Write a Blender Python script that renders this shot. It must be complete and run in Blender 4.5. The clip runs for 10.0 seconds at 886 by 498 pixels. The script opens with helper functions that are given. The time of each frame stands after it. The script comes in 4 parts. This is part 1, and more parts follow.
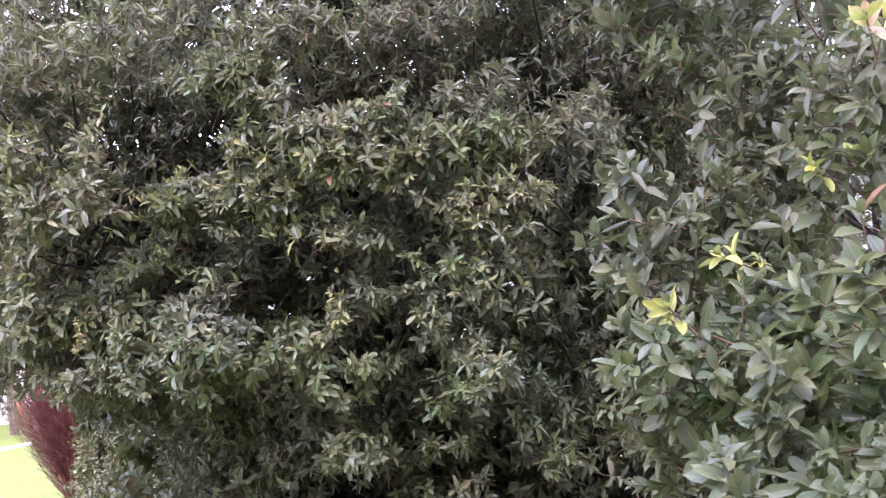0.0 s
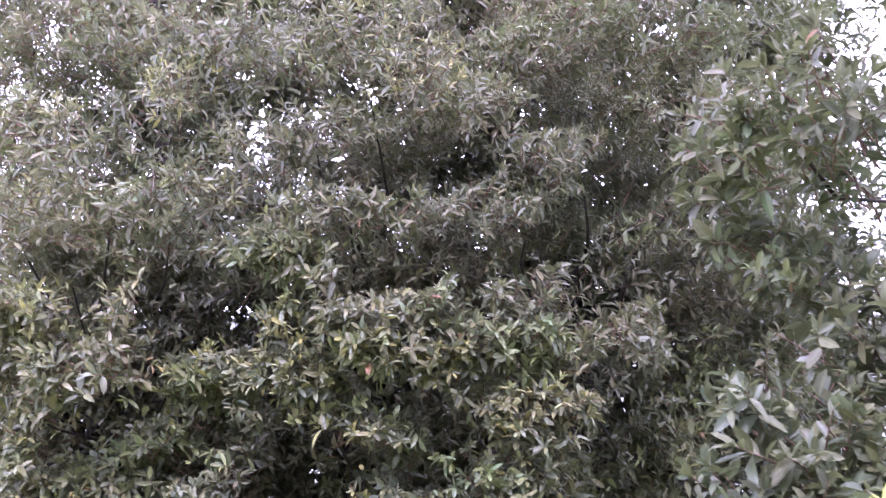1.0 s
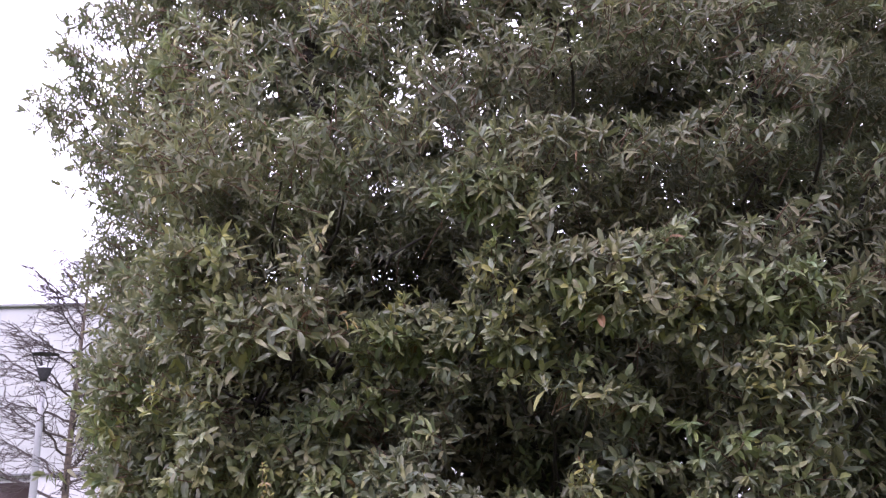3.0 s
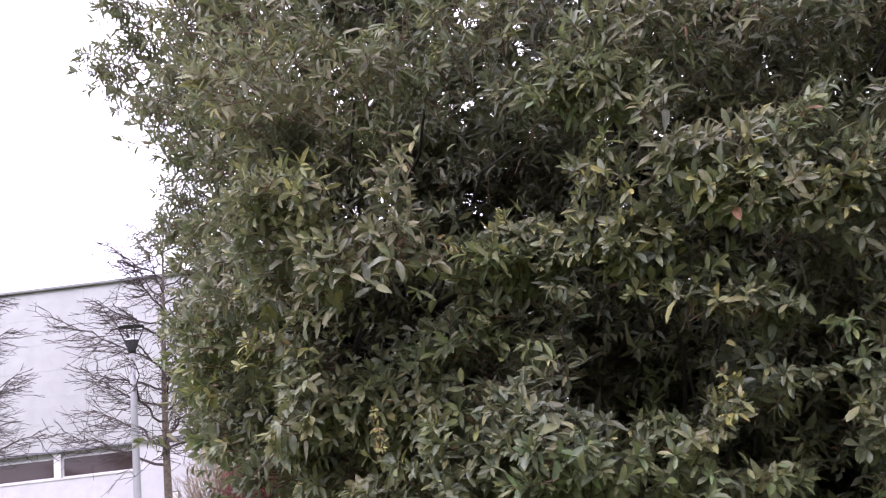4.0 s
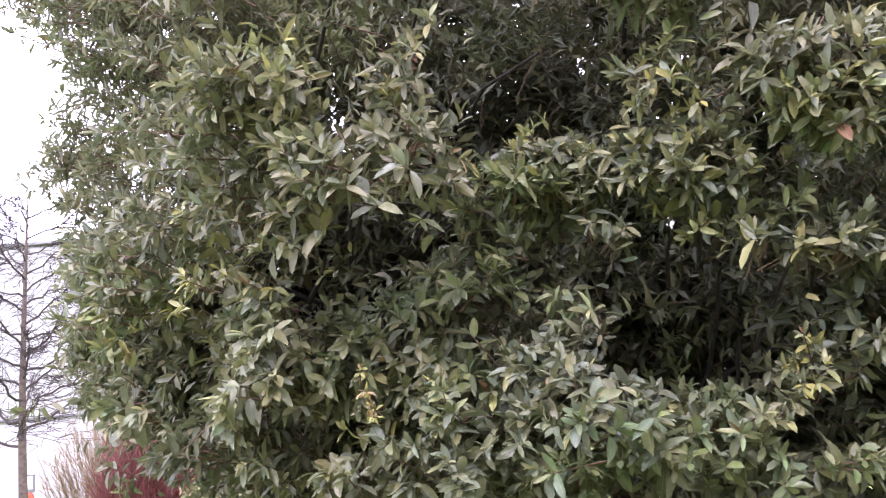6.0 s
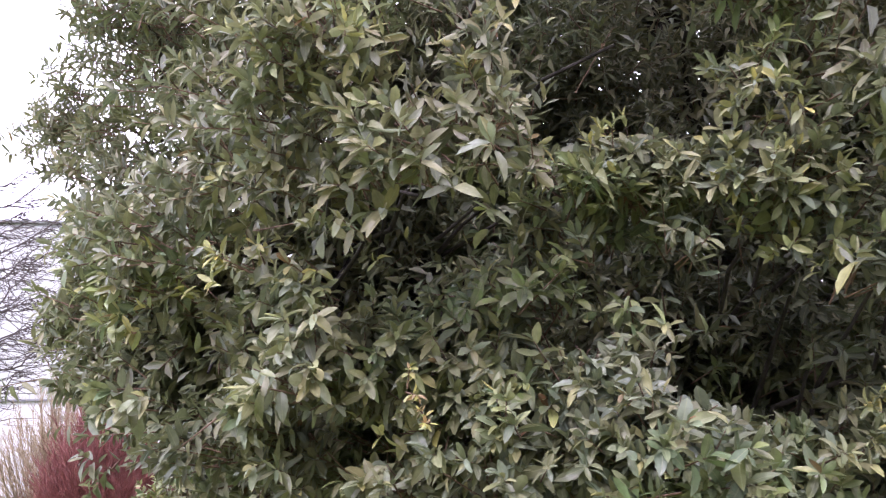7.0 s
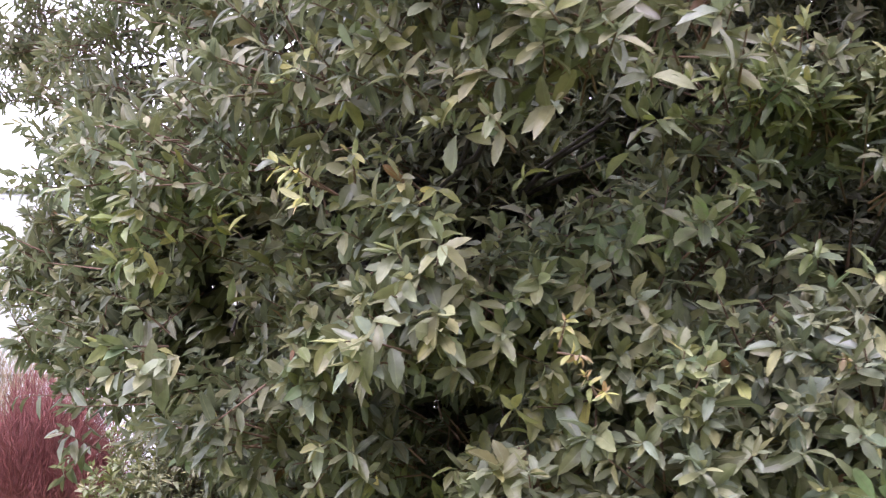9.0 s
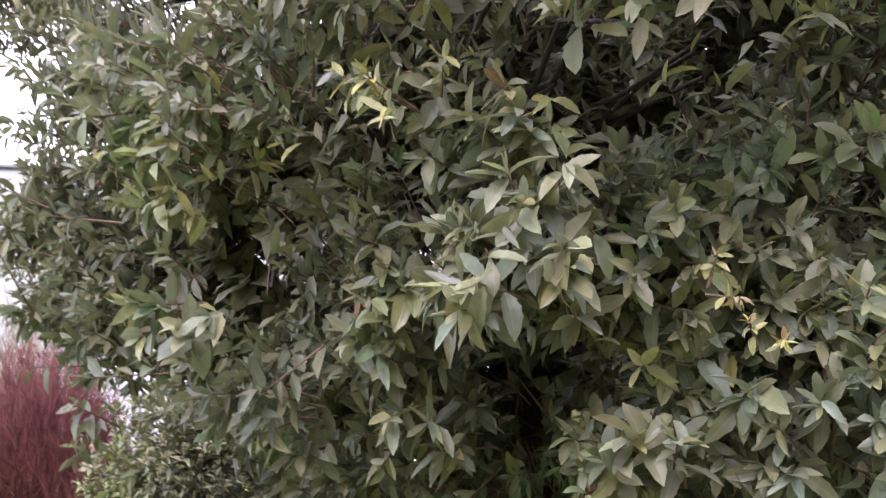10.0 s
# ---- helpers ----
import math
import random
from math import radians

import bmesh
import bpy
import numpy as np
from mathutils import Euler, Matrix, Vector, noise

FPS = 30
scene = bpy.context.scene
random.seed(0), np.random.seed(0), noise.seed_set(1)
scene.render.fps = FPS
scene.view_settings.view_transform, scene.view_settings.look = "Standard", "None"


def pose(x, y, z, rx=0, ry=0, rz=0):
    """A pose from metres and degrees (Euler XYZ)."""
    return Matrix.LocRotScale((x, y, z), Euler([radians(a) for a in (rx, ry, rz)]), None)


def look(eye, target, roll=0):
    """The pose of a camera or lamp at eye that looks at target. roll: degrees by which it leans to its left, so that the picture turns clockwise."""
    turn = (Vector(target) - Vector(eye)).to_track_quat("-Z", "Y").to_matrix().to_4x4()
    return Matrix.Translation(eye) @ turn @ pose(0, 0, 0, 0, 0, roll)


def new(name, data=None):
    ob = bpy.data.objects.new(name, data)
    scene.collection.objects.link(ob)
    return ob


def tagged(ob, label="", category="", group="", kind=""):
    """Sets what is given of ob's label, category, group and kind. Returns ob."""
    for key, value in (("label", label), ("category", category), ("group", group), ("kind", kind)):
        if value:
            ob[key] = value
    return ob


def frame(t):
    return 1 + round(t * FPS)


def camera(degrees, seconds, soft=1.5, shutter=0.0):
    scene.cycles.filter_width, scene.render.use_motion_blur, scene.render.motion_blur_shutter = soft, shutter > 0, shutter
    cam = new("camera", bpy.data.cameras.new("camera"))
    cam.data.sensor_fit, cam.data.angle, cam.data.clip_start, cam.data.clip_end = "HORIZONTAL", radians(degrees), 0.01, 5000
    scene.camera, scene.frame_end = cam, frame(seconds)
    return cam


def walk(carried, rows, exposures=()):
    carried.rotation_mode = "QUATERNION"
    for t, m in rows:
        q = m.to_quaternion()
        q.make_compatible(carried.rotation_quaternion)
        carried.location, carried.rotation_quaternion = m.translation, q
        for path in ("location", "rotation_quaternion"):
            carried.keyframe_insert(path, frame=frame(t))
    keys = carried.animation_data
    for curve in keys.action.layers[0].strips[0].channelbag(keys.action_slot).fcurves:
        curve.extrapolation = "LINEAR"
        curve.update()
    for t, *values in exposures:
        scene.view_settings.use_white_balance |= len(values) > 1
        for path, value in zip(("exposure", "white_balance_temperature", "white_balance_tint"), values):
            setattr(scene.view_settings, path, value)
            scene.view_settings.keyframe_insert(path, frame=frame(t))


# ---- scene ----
cam = camera(52.0, 10.0, soft=1.2, shutter=0.25)
# seconds, eye, yaw, pitch, roll
PATH = [
    (0.0, -0.006, 0.027, 1.476, -1.35, 4.76, -7.47),
    (0.1, -0.009, 0.043, 1.477, -1.07, 5.01, -7.31),
    (0.3, -0.017, 0.095, 1.482, -1.2, 7.18, -5.87),
    (0.5, -0.028, 0.162, 1.488, -1.95, 11.87, -2.76),
    (1.0, -0.208, 0.193, 1.526, -3.11, 17.01, -2.11),
    (1.5, -0.343, 0.302, 1.482, 0.04, 19.78, -1.83),
    (2.0, -0.451, 0.458, 1.497, 4.31, 19.87, -5.21),
    (2.2, -0.488, 0.495, 1.5, 4.49, 19.11, -5.09),
    (3.3, -0.76, 0.729, 1.534, 1.01, 14.39, -1.01),
    (3.5, -0.774, 0.777, 1.528, 1.26, 13.13, -1.98),
    (4.0, -0.847, 0.96, 1.537, 6.11, 12.56, -6.65),
    (4.5, -0.942, 1.068, 1.515, 2.9, 11.67, -3.77),
    (5.0, -1.11, 1.197, 1.532, -2.72, 11.96, -2.27),
    (5.5, -1.173, 1.362, 1.522, -2.88, 10.3, -2.87),
    (5.7, -1.19, 1.444, 1.527, -1.1, 10.57, -5.32),
    (6.8, -1.445, 1.74, 1.54, -4.77, 11.87, -3.04),
    (7.0, -1.479, 1.78, 1.535, -4.73, 12.0, -1.12),
    (7.5, -1.525, 1.947, 1.537, -4.87, 10.69, -4.07),
    (8.0, -1.582, 2.089, 1.539, -4.74, 10.42, -3.77),
    (8.5, -1.719, 2.201, 1.533, -9.2, 11.5, -3.07),
    (9.0, -1.816, 2.298, 1.526, -9.55, 10.98, -0.23),
    (9.5, -1.886, 2.466, 1.518, -6.67, 11.11, -4.18),
    (10.0, -1.94, 2.599, 1.518, -10.45, 9.16, -1.36),
]
EXPOSURES = [(0.0, 1.47, 5500, 45), (1.0, 1.65, 5350, 53), (1.6, 1.2, 5400, 54), (2.2, 0.63, 5700, 44), (3.5, 0.75, 5750, 41), (4.5, 0.48, 5900, 36), (5.5, 1.42, 5750, 37), (7.0, 1.26, 5750, 38), (8.5, 1.4, 5760, 37), (10.0, 1.08, 5760, 37)]


def gaze(yaw, pitch):
    a, b = radians(yaw), radians(pitch)
    return Vector((-math.sin(a) * math.cos(b), math.cos(a) * math.cos(b), math.sin(b)))


walk(cam, [(t, look((x, y, z), Vector((x, y, z)) + gaze(yaw, pitch), roll)) for t, x, y, z, yaw, pitch, roll in PATH], EXPOSURES)

# ---- light: a bright overcast sky and a veiled sun ----
SUN_HEIGHT, SUN_SIDE = radians(56), radians(205)
world = bpy.data.worlds.new("overcast_sky")
scene.world = world
world.use_nodes = True
wn, wl = world.node_tree.nodes, world.node_tree.links
sky = wn.new("ShaderNodeTexSky")
sky.sky_type, sky.sun_disc, sky.sun_elevation, sky.sun_rotation = "NISHITA", False, SUN_HEIGHT, SUN_SIDE
sky.air_density, sky.dust_density = 1.0, 3.0
scaled = wn.new("ShaderNodeVectorMath")
scaled.operation = "SCALE"
scaled.inputs["Scale"].default_value = 0.12
veil = wn.new("ShaderNodeMix")
veil.data_type = "RGBA"
veil.inputs["Factor"].default_value = 0.8
# cloud, brightest overhead and about a third of that at the horizon
above = wn.new("ShaderNodeTexCoord")
height = wn.new("ShaderNodeSeparateXYZ")
wl.new(above.outputs["Generated"], height.inputs[0])
cloud = wn.new("ShaderNodeValToRGB")
cloud.color_ramp.elements[0].position, cloud.color_ramp.elements[0].color = 0.0, (0.82, 0.812, 0.805, 1)
cloud.color_ramp.elements[1].position, cloud.color_ramp.elements[1].color = 1.0, (1.45, 1.43, 1.4, 1)
wl.new(height.outputs["Z"], cloud.inputs["Fac"])
wl.new(cloud.outputs["Color"], veil.inputs["B"])
wl.new(sky.outputs["Color"], scaled.inputs[0])
wl.new(scaled.outputs["Vector"], veil.inputs["A"])
wl.new(veil.outputs["Result"], wn["Background"].inputs["Color"])
wn["Background"].inputs["Strength"].default_value = 2.3

sun_data = bpy.data.lights.new("sun", "SUN")
sun_data.energy, sun_data.angle, sun_data.color = 1.6, radians(30), (1.0, 0.96, 0.9)
sun = new("sun", sun_data)
sun.matrix_world = look((0, 0, 20), Vector((0, 0, 20)) - Vector((math.sin(SUN_SIDE) * math.cos(SUN_HEIGHT), math.cos(SUN_SIDE) * math.cos(SUN_HEIGHT), math.sin(SUN_HEIGHT))))


# ---- materials ----
class Nodes:
    """Short hand for building one node material."""

    def __init__(self, name):
        self.mat = bpy.data.materials.new(name)
        self.mat.use_nodes = True
        self.tree = self.mat.node_tree
        self.bsdf = self.tree.nodes["Principled BSDF"]

    def add(self, kind, inputs=None):
        node = self.tree.nodes.new(kind)
        for key, value in (inputs or {}).items():
            self.put(value, node.inputs[key])
        return node

    def put(self, value, socket):
        if isinstance(value, bpy.types.NodeSocket):
            self.tree.links.new(value, socket)
        elif isinstance(value, tuple) and len(value) == 3 and socket.type == "RGBA":
            socket.default_value = (*value, 1)
        else:
            socket.default_value = value

    def mix(self, factor, a, b, blend="MIX"):
        node = self.add("ShaderNodeMix")
        node.data_type, node.blend_type = "RGBA", blend
        for key, value in (("Factor", factor), ("A", a), ("B", b)):
            socket = [s for s in node.inputs if s.name == key and s.type == ("VALUE" if key == "Factor" else "RGBA")][0]
            self.put(value, socket)
        return [s for s in node.outputs if s.type == "RGBA"][0]

    def math(self, kind, a, b=0.0, c=0.0):
        node = self.add("ShaderNodeMath")
        node.operation = kind
        for socket, value in zip(node.inputs, (a, b, c)):
            self.put(value, socket)
        return node.outputs[0]

    def noise(self, scale, detail=4.0, coords="Object", rough=0.6):
        tex = self.add("ShaderNodeTexCoord")
        return self.add("ShaderNodeTexNoise", {"Vector": tex.outputs[coords], "Scale": scale, "Detail": detail, "Roughness": rough}).outputs["Fac"]

    def ramp(self, value, low, high, a, b):
        node = self.add("ShaderNodeMapRange", {"Value": value, "From Min": low, "From Max": high, "To Min": a, "To Max": b})
        return node.outputs[0]

    def bump(self, height, strength, distance):
        self.put(self.add("ShaderNodeBump", {"Height": height, "Strength": strength, "Distance": distance}).outputs[0], self.bsdf.inputs["Normal"])

    def finish(self, color, rough=0.7, metal=0.0, spec=0.5):
        for key, value in (("Base Color", color), ("Roughness", rough), ("Metallic", metal), ("Specular IOR Level", spec)):
            self.put(value, self.bsdf.inputs[key])
        return self.mat


def leaf_material(name, dark, light, young, rough=0.42, glow=0.16):
    m = Nodes(name)
    geo, info = m.add("ShaderNodeNewGeometry"), m.add("ShaderNodeObjectInfo")
    chance = m.math("FRACT", m.math("ADD", geo.outputs["Random Per Island"], info.outputs["Random"]))
    again = m.math("FRACT", m.math("MULTIPLY", chance, 37.7))
    lit_or_young = m.add("ShaderNodeAttribute")
    lit_or_young.attribute_name = "tint"
    tint = lit_or_young.outputs["Fac"]
    color = m.mix(chance, dark, light)
    patch = m.ramp(m.noise(1.3, 3.0), 0.38, 0.66, 0.0, 0.6)
    color = m.mix(patch, color, tuple(0.5 * (a + b) * k for a, b, k in zip(dark, light, (1.4, 1.15, 0.85))))
    fresh = m.math("MULTIPLY", m.ramp(m.noise(2.6, 2.0), 0.5, 0.64, 0.0, 1.0), m.ramp(chance, 0.0, 1.0, 0.3, 1.0))
    # paler outer growth, which also puts the outer boughs' brighter light into colour
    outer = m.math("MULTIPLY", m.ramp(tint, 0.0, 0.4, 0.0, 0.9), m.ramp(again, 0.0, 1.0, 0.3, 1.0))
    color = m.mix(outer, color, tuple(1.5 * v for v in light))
    # shade leaves low on the tree are a fuller green than the sun leaves higher up
    place = m.add("ShaderNodeSeparateXYZ", {"Vector": m.add("ShaderNodeTexCoord").outputs["Object"]})
    low = m.math("MULTIPLY", m.ramp(place.outputs["Z"], 1.3, 2.5, 0.5, 0.05), m.ramp(m.noise(1.9, 2.0), 0.35, 0.6, 0.35, 1.0))
    color = m.mix(low, color, m.mix(1.0, color, (0.84, 1.1, 0.72), "MULTIPLY"))
    color = m.mix(fresh, color, m.mix(1.0, color, (0.80, 1.06, 0.66), "MULTIPLY"))
    color = m.mix(m.math("MULTIPLY", m.ramp(tint, 0.35, 0.9, 0.0, 1.0), m.ramp(again, 0.0, 1.0, 0.6, 1.0)), color, young)
    color = m.mix(m.ramp(tint, 1.05, 1.25, 0.0, 1.0), color, (0.42, 0.30, 0.17))
    # some leaves lean to olive, some to blue-green
    hue = m.math("FRACT", m.math("MULTIPLY", chance, 11.3))
    color = m.mix(1.0, color, m.mix(hue, (1.13, 1.0, 0.79), (0.89, 1.0, 1.17)), "MULTIPLY")
    brown = m.math("GREATER_THAN", again, 0.9975)
    color = m.mix(brown, color, (0.20, 0.10, 0.05))
    # pale midrib and faint side veins
    blade = m.add("ShaderNodeUVMap")
    blade.uv_map = "leaf"
    uv = m.add("ShaderNodeSeparateXYZ", {"Vector": blade.outputs[0]})
    across = m.math("ABSOLUTE", m.math("SUBTRACT", uv.outputs["Y"], 0.5))
    rib = m.ramp(across, 0.015, 0.05, 0.55, 0.0)
    vein = m.math("SINE", m.math("MULTIPLY", m.math("SUBTRACT", uv.outputs["X"], m.math("MULTIPLY", across, 0.55)), 70.0))
    color = m.mix(m.math("MAXIMUM", rib, m.ramp(vein, 0.75, 1.0, 0.0, 0.03)), color, m.mix(0.5, light, (0.3, 0.32, 0.16)))
    blotch = m.ramp(m.noise(60.0, 3.0), 0.3, 0.75, 0.78, 1.2)
    color = m.mix(1.0, color, m.add("ShaderNodeCombineColor", {"Red": blotch, "Green": blotch, "Blue": blotch}).outputs[0], "MULTIPLY")
    m.bump(m.math("ADD", m.math("MULTIPLY", vein, 0.05), m.math("MULTIPLY", rib, -1.5)), 0.25, 0.002)
    m.finish(color, m.ramp(again, 0.0, 1.0, rough - 0.08, rough + 0.18), 0.0, 0.42)
    through_leaf = m.add("ShaderNodeBsdfTranslucent", {"Color": m.mix(0.6, color, (0.14, 0.17, 0.07))})
    both = m.add("ShaderNodeMixShader", {0: glow, 1: m.bsdf.outputs[0], 2: through_leaf.outputs[0]})
    m.tree.links.new(both.outputs[0], m.tree.nodes["Material Output"].inputs["Surface"])
    return m.mat


def speckled(name, a, b, scale, rough=0.8, bump=0.4, depth=0.01, spec=0.3):
    m = Nodes(name)
    small, large = m.noise(scale, 6.0), m.noise(scale * 0.12, 3.0)
    color = m.mix(m.ramp(small, 0.3, 0.7, 0.0, 1.0), a, b)
    color = m.mix(m.ramp(large, 0.35, 0.7, 0.0, 0.35), color, tuple(0.6 * v for v in a))
    m.bump(small, bump, depth)
    return m.finish(color, rough, 0.0, spec)


OAK_LEAF = leaf_material("oak_leaf", (0.064, 0.073, 0.050), (0.192, 0.193, 0.133), (0.46, 0.44, 0.13), 0.37, 0.36)
GREY_OAK_LEAF = leaf_material("grey_oak_leaf", (0.038, 0.045, 0.029), (0.119, 0.128, 0.082), (0.48, 0.50, 0.11), 0.37, 0.36)
SHRUB_LEAF = leaf_material("shrub_leaf", (0.082, 0.085, 0.048), (0.235, 0.225, 0.135), (0.34, 0.34, 0.16), 0.35)
OAK_BARK = speckled("oak_bark", (0.022, 0.018, 0.016), (0.065, 0.055, 0.047), 38.0, 0.9, 0.8, 0.015)
OAK_TWIG = speckled("oak_twig", (0.10, 0.058, 0.042), (0.21, 0.14, 0.095), 60.0, 0.8, 0.3, 0.002)
RED_STEM = speckled("red_stem", (0.095, 0.028, 0.026), (0.215, 0.072, 0.062), 20.0, 0.55, 0.2, 0.002)
PALE_STEM = speckled("pale_stem", (0.13, 0.095, 0.06), (0.34, 0.27, 0.165), 20.0, 0.7, 0.2, 0.002)
BARE_BARK = speckled("bare_bark", (0.055, 0.042, 0.034), (0.14, 0.11, 0.085), 14.0, 0.85, 0.6, 0.02)
BARE_TWIG = speckled("bare_twig", (0.032, 0.025, 0.024), (0.072, 0.056, 0.05), 14.0, 0.8, 0.2, 0.004)
GRASS = speckled("grass", (0.072, 0.108, 0.012), (0.16, 0.2, 0.028), 9.0, 0.8, 0.8, 0.05)
EARTH = speckled("earth", (0.035, 0.025, 0.018), (0.09, 0.07, 0.05), 22.0, 0.95, 0.8, 0.03)
CONCRETE = speckled("path_concrete", (0.50, 0.47, 0.43), (0.66, 0.62, 0.57), 8.0, 0.9, 0.3, 0.01)
CLADDING = speckled("grey_cladding", (0.30, 0.31, 0.30), (0.37, 0.38, 0.37), 1.2, 0.5, 0.08, 0.01, 0.4)
RENDERING = speckled("pale_rendering", (0.41, 0.41, 0.42), (0.48, 0.48, 0.49), 2.5, 0.8, 0.15, 0.01)
DARK_TRIM = speckled("dark_trim", (0.12, 0.12, 0.13), (0.18, 0.18, 0.19), 6.0, 0.5, 0.1, 0.004)
WHITE_FRAME = speckled("white_frame", (0.50, 0.49, 0.50), (0.58, 0.57, 0.58), 5.0, 0.45, 0.05, 0.002)
POLE_PAINT = speckled("pole_paint", (0.17, 0.178, 0.174), (0.22, 0.228, 0.224), 9.0, 0.4, 0.1, 0.003, 0.5)
LAMP_BLACK = speckled("lamp_black", (0.018, 0.018, 0.02), (0.035, 0.035, 0.038), 30.0, 0.8, 0.1, 0.002, 0.2)
SIGN_WHITE = speckled("sign_white", (0.68, 0.68, 0.66), (0.78, 0.78, 0.76), 12.0, 0.5, 0.05, 0.002)
SIGN_RED = speckled("sign_red", (0.45, 0.05, 0.02), (0.60, 0.09, 0.03), 12.0, 0.5, 0.05, 0.002)
WINDOW_GLASS = Nodes("window_glass").finish((0.035, 0.024, 0.022), 0.08, 0.0, 0.5)
LAMP_GLASS = Nodes("lamp_glass").finish((0.62, 0.63, 0.66), 0.2, 0.0, 0.5)


# ---- mesh building ----
def mesh_from(name, points, faces, material, smooth=False, tint=None, uv=None):
    """A mesh of triangles or quads, all with the same number of corners, from arrays."""
    points, faces = np.asarray(points, np.float32), np.asarray(faces, np.int32)
    me = bpy.data.meshes.new(name)
    count, corners = faces.shape
    me.vertices.add(len(points))
    me.vertices.foreach_set("co", points.ravel())
    me.loops.add(count * corners)
    me.loops.foreach_set("vertex_index", faces.ravel())
    me.polygons.add(count)
    me.polygons.foreach_set("loop_start", np.arange(0, count * corners, corners, dtype=np.int32))
    if smooth:
        me.polygons.foreach_set("use_smooth", np.ones(count, bool))
    if uv is not None:
        me.uv_layers.new(name="leaf").data.foreach_set("uv", np.asarray(uv, np.float32)[faces.ravel()].ravel())
    if tint is not None:
        me.attributes.new("tint", "FLOAT", "POINT").data.foreach_set("value", np.asarray(tint, np.float32))
    me.materials.append(material)
    me.update()
    me.validate()
    return me


def child(name, me, parent, label="", kind=""):
    ob = new(name, me)
    ob.parent = parent
    return tagged(ob, label, "", "", kind)


def part(name, bm, material, parent, label=""):
    """Links a bmesh as one mesh object under a thing or a part."""
    me = bpy.data.meshes.new(name)
    bm.to_mesh(me)
    bm.free()
    me.materials.append(material)
    return child(name, me, parent, label)


def thing(name, place, label, category, kind="", group=""):
    ob = new(name)
    ob.location = place
    ob.empty_display_size = 0.2
    return tagged(ob, label, category, group, kind)


def add_box(bm, x0, x1, y0, y1, z0, z1, bevel=0.0):
    made = bmesh.ops.create_cube(bm, size=1.0, matrix=Matrix.Translation(((x0 + x1) / 2, (y0 + y1) / 2, (z0 + z1) / 2)) @ Matrix.Diagonal((x1 - x0, y1 - y0, z1 - z0, 1)))
    if bevel:
        edges = list({e for v in made["verts"] for e in v.link_edges})
        bmesh.ops.bevel(bm, geom=edges, offset=bevel, segments=2, affect="EDGES")
    return bm


def box(x0, x1, y0, y1, z0, z1, bevel=0.0):
    return add_box(bmesh.new(), x0, x1, y0, y1, z0, z1, bevel)


def lathe(bm, profile, sides=20):
    """Turns (radius, height) pairs round the z axis."""
    rings = [[bm.verts.new((r * math.cos(2 * math.pi * k / sides), r * math.sin(2 * math.pi * k / sides), z)) for k in range(sides)] for r, z in profile]
    for low, high in zip(rings, rings[1:]):
        for k in range(sides):
            bm.faces.new((low[k], low[(k + 1) % sides], high[(k + 1) % sides], high[k])).smooth = True
    bm.faces.new(rings[0][::-1])
    bm.faces.new(rings[-1])
    return bm


def unit(v):
    return v / np.maximum(np.linalg.norm(v, axis=-1, keepdims=True), 1e-9)


def tube_arrays(line, radii, sides):
    """Points and quads of a tapered tube along a line."""
    line, radii = np.asarray(line, float), np.asarray(radii, float)
    ahead = unit(np.gradient(line, axis=0))
    side = unit(np.cross(ahead, np.array([0.31, 0.17, 0.93]) + 0.0 * ahead))
    up = np.cross(side, ahead)
    turn = 2 * np.pi * np.arange(sides) / sides
    ring = side[:, None] * np.cos(turn)[None, :, None] + up[:, None] * np.sin(turn)[None, :, None]
    points = (line[:, None] + ring * radii[:, None, None]).reshape(-1, 3)
    k = np.arange(sides)
    faces = [np.stack([n * sides + k, n * sides + (k + 1) % sides, (n + 1) * sides + (k + 1) % sides, (n + 1) * sides + k], 1) for n in range(len(line) - 1)]
    return points, np.concatenate(faces)


def tube(name, line, radii, sides, material):
    return mesh_from(name, *tube_arrays(line, radii, sides), material, smooth=True)


def rods(a, b, ra, rb, sides=3):
    """Points and quads of many thin straight rods at once."""
    a, b = np.asarray(a, float), np.asarray(b, float)
    ahead = unit(b - a)
    side = unit(np.cross(ahead, np.array([0.31, 0.27, 0.91])))
    up = np.cross(side, ahead)
    turn = 2 * np.pi * np.arange(sides) / sides
    ring = side[:, None] * np.cos(turn)[None, :, None] + up[:, None] * np.sin(turn)[None, :, None]
    ra, rb = np.broadcast_to(ra, len(a)), np.broadcast_to(rb, len(a))
    points = np.concatenate([a[:, None] + ring * ra[:, None, None], b[:, None] + ring * rb[:, None, None]], 1).reshape(-1, 3)
    k = np.arange(sides)
    quad = np.stack([k, (k + 1) % sides, sides + (k + 1) % sides, sides + k], 1)
    return points, (np.arange(len(a))[:, None, None] * 2 * sides + quad[None]).reshape(-1, 4)


# ---- leaves and sprays ----
def leaf_grid(stations):
    """Along, across and triangles of one leaf blade with a stalk end, cross rows of three points and a tip."""
    u = [0.0] + [s[0] for s in stations for k in range(3)] + [1.0]
    w = [0.0] + [s[1] * k for s in stations for k in (-1.0, 0.0, 1.0)] + [0.0]
    tip = len(u) - 1
    tris = [(0, 2, 1), (0, 3, 2), (tip - 3, tip - 2, tip), (tip - 2, tip - 1, tip)]
    for n in range(len(stations) - 1):
        for k in (0, 1):
            a = 1 + 3 * n + k
            tris += [(a, a + 1, a + 4), (a, a + 4, a + 3)]
    return np.array(u), np.array(w), np.array(tris)


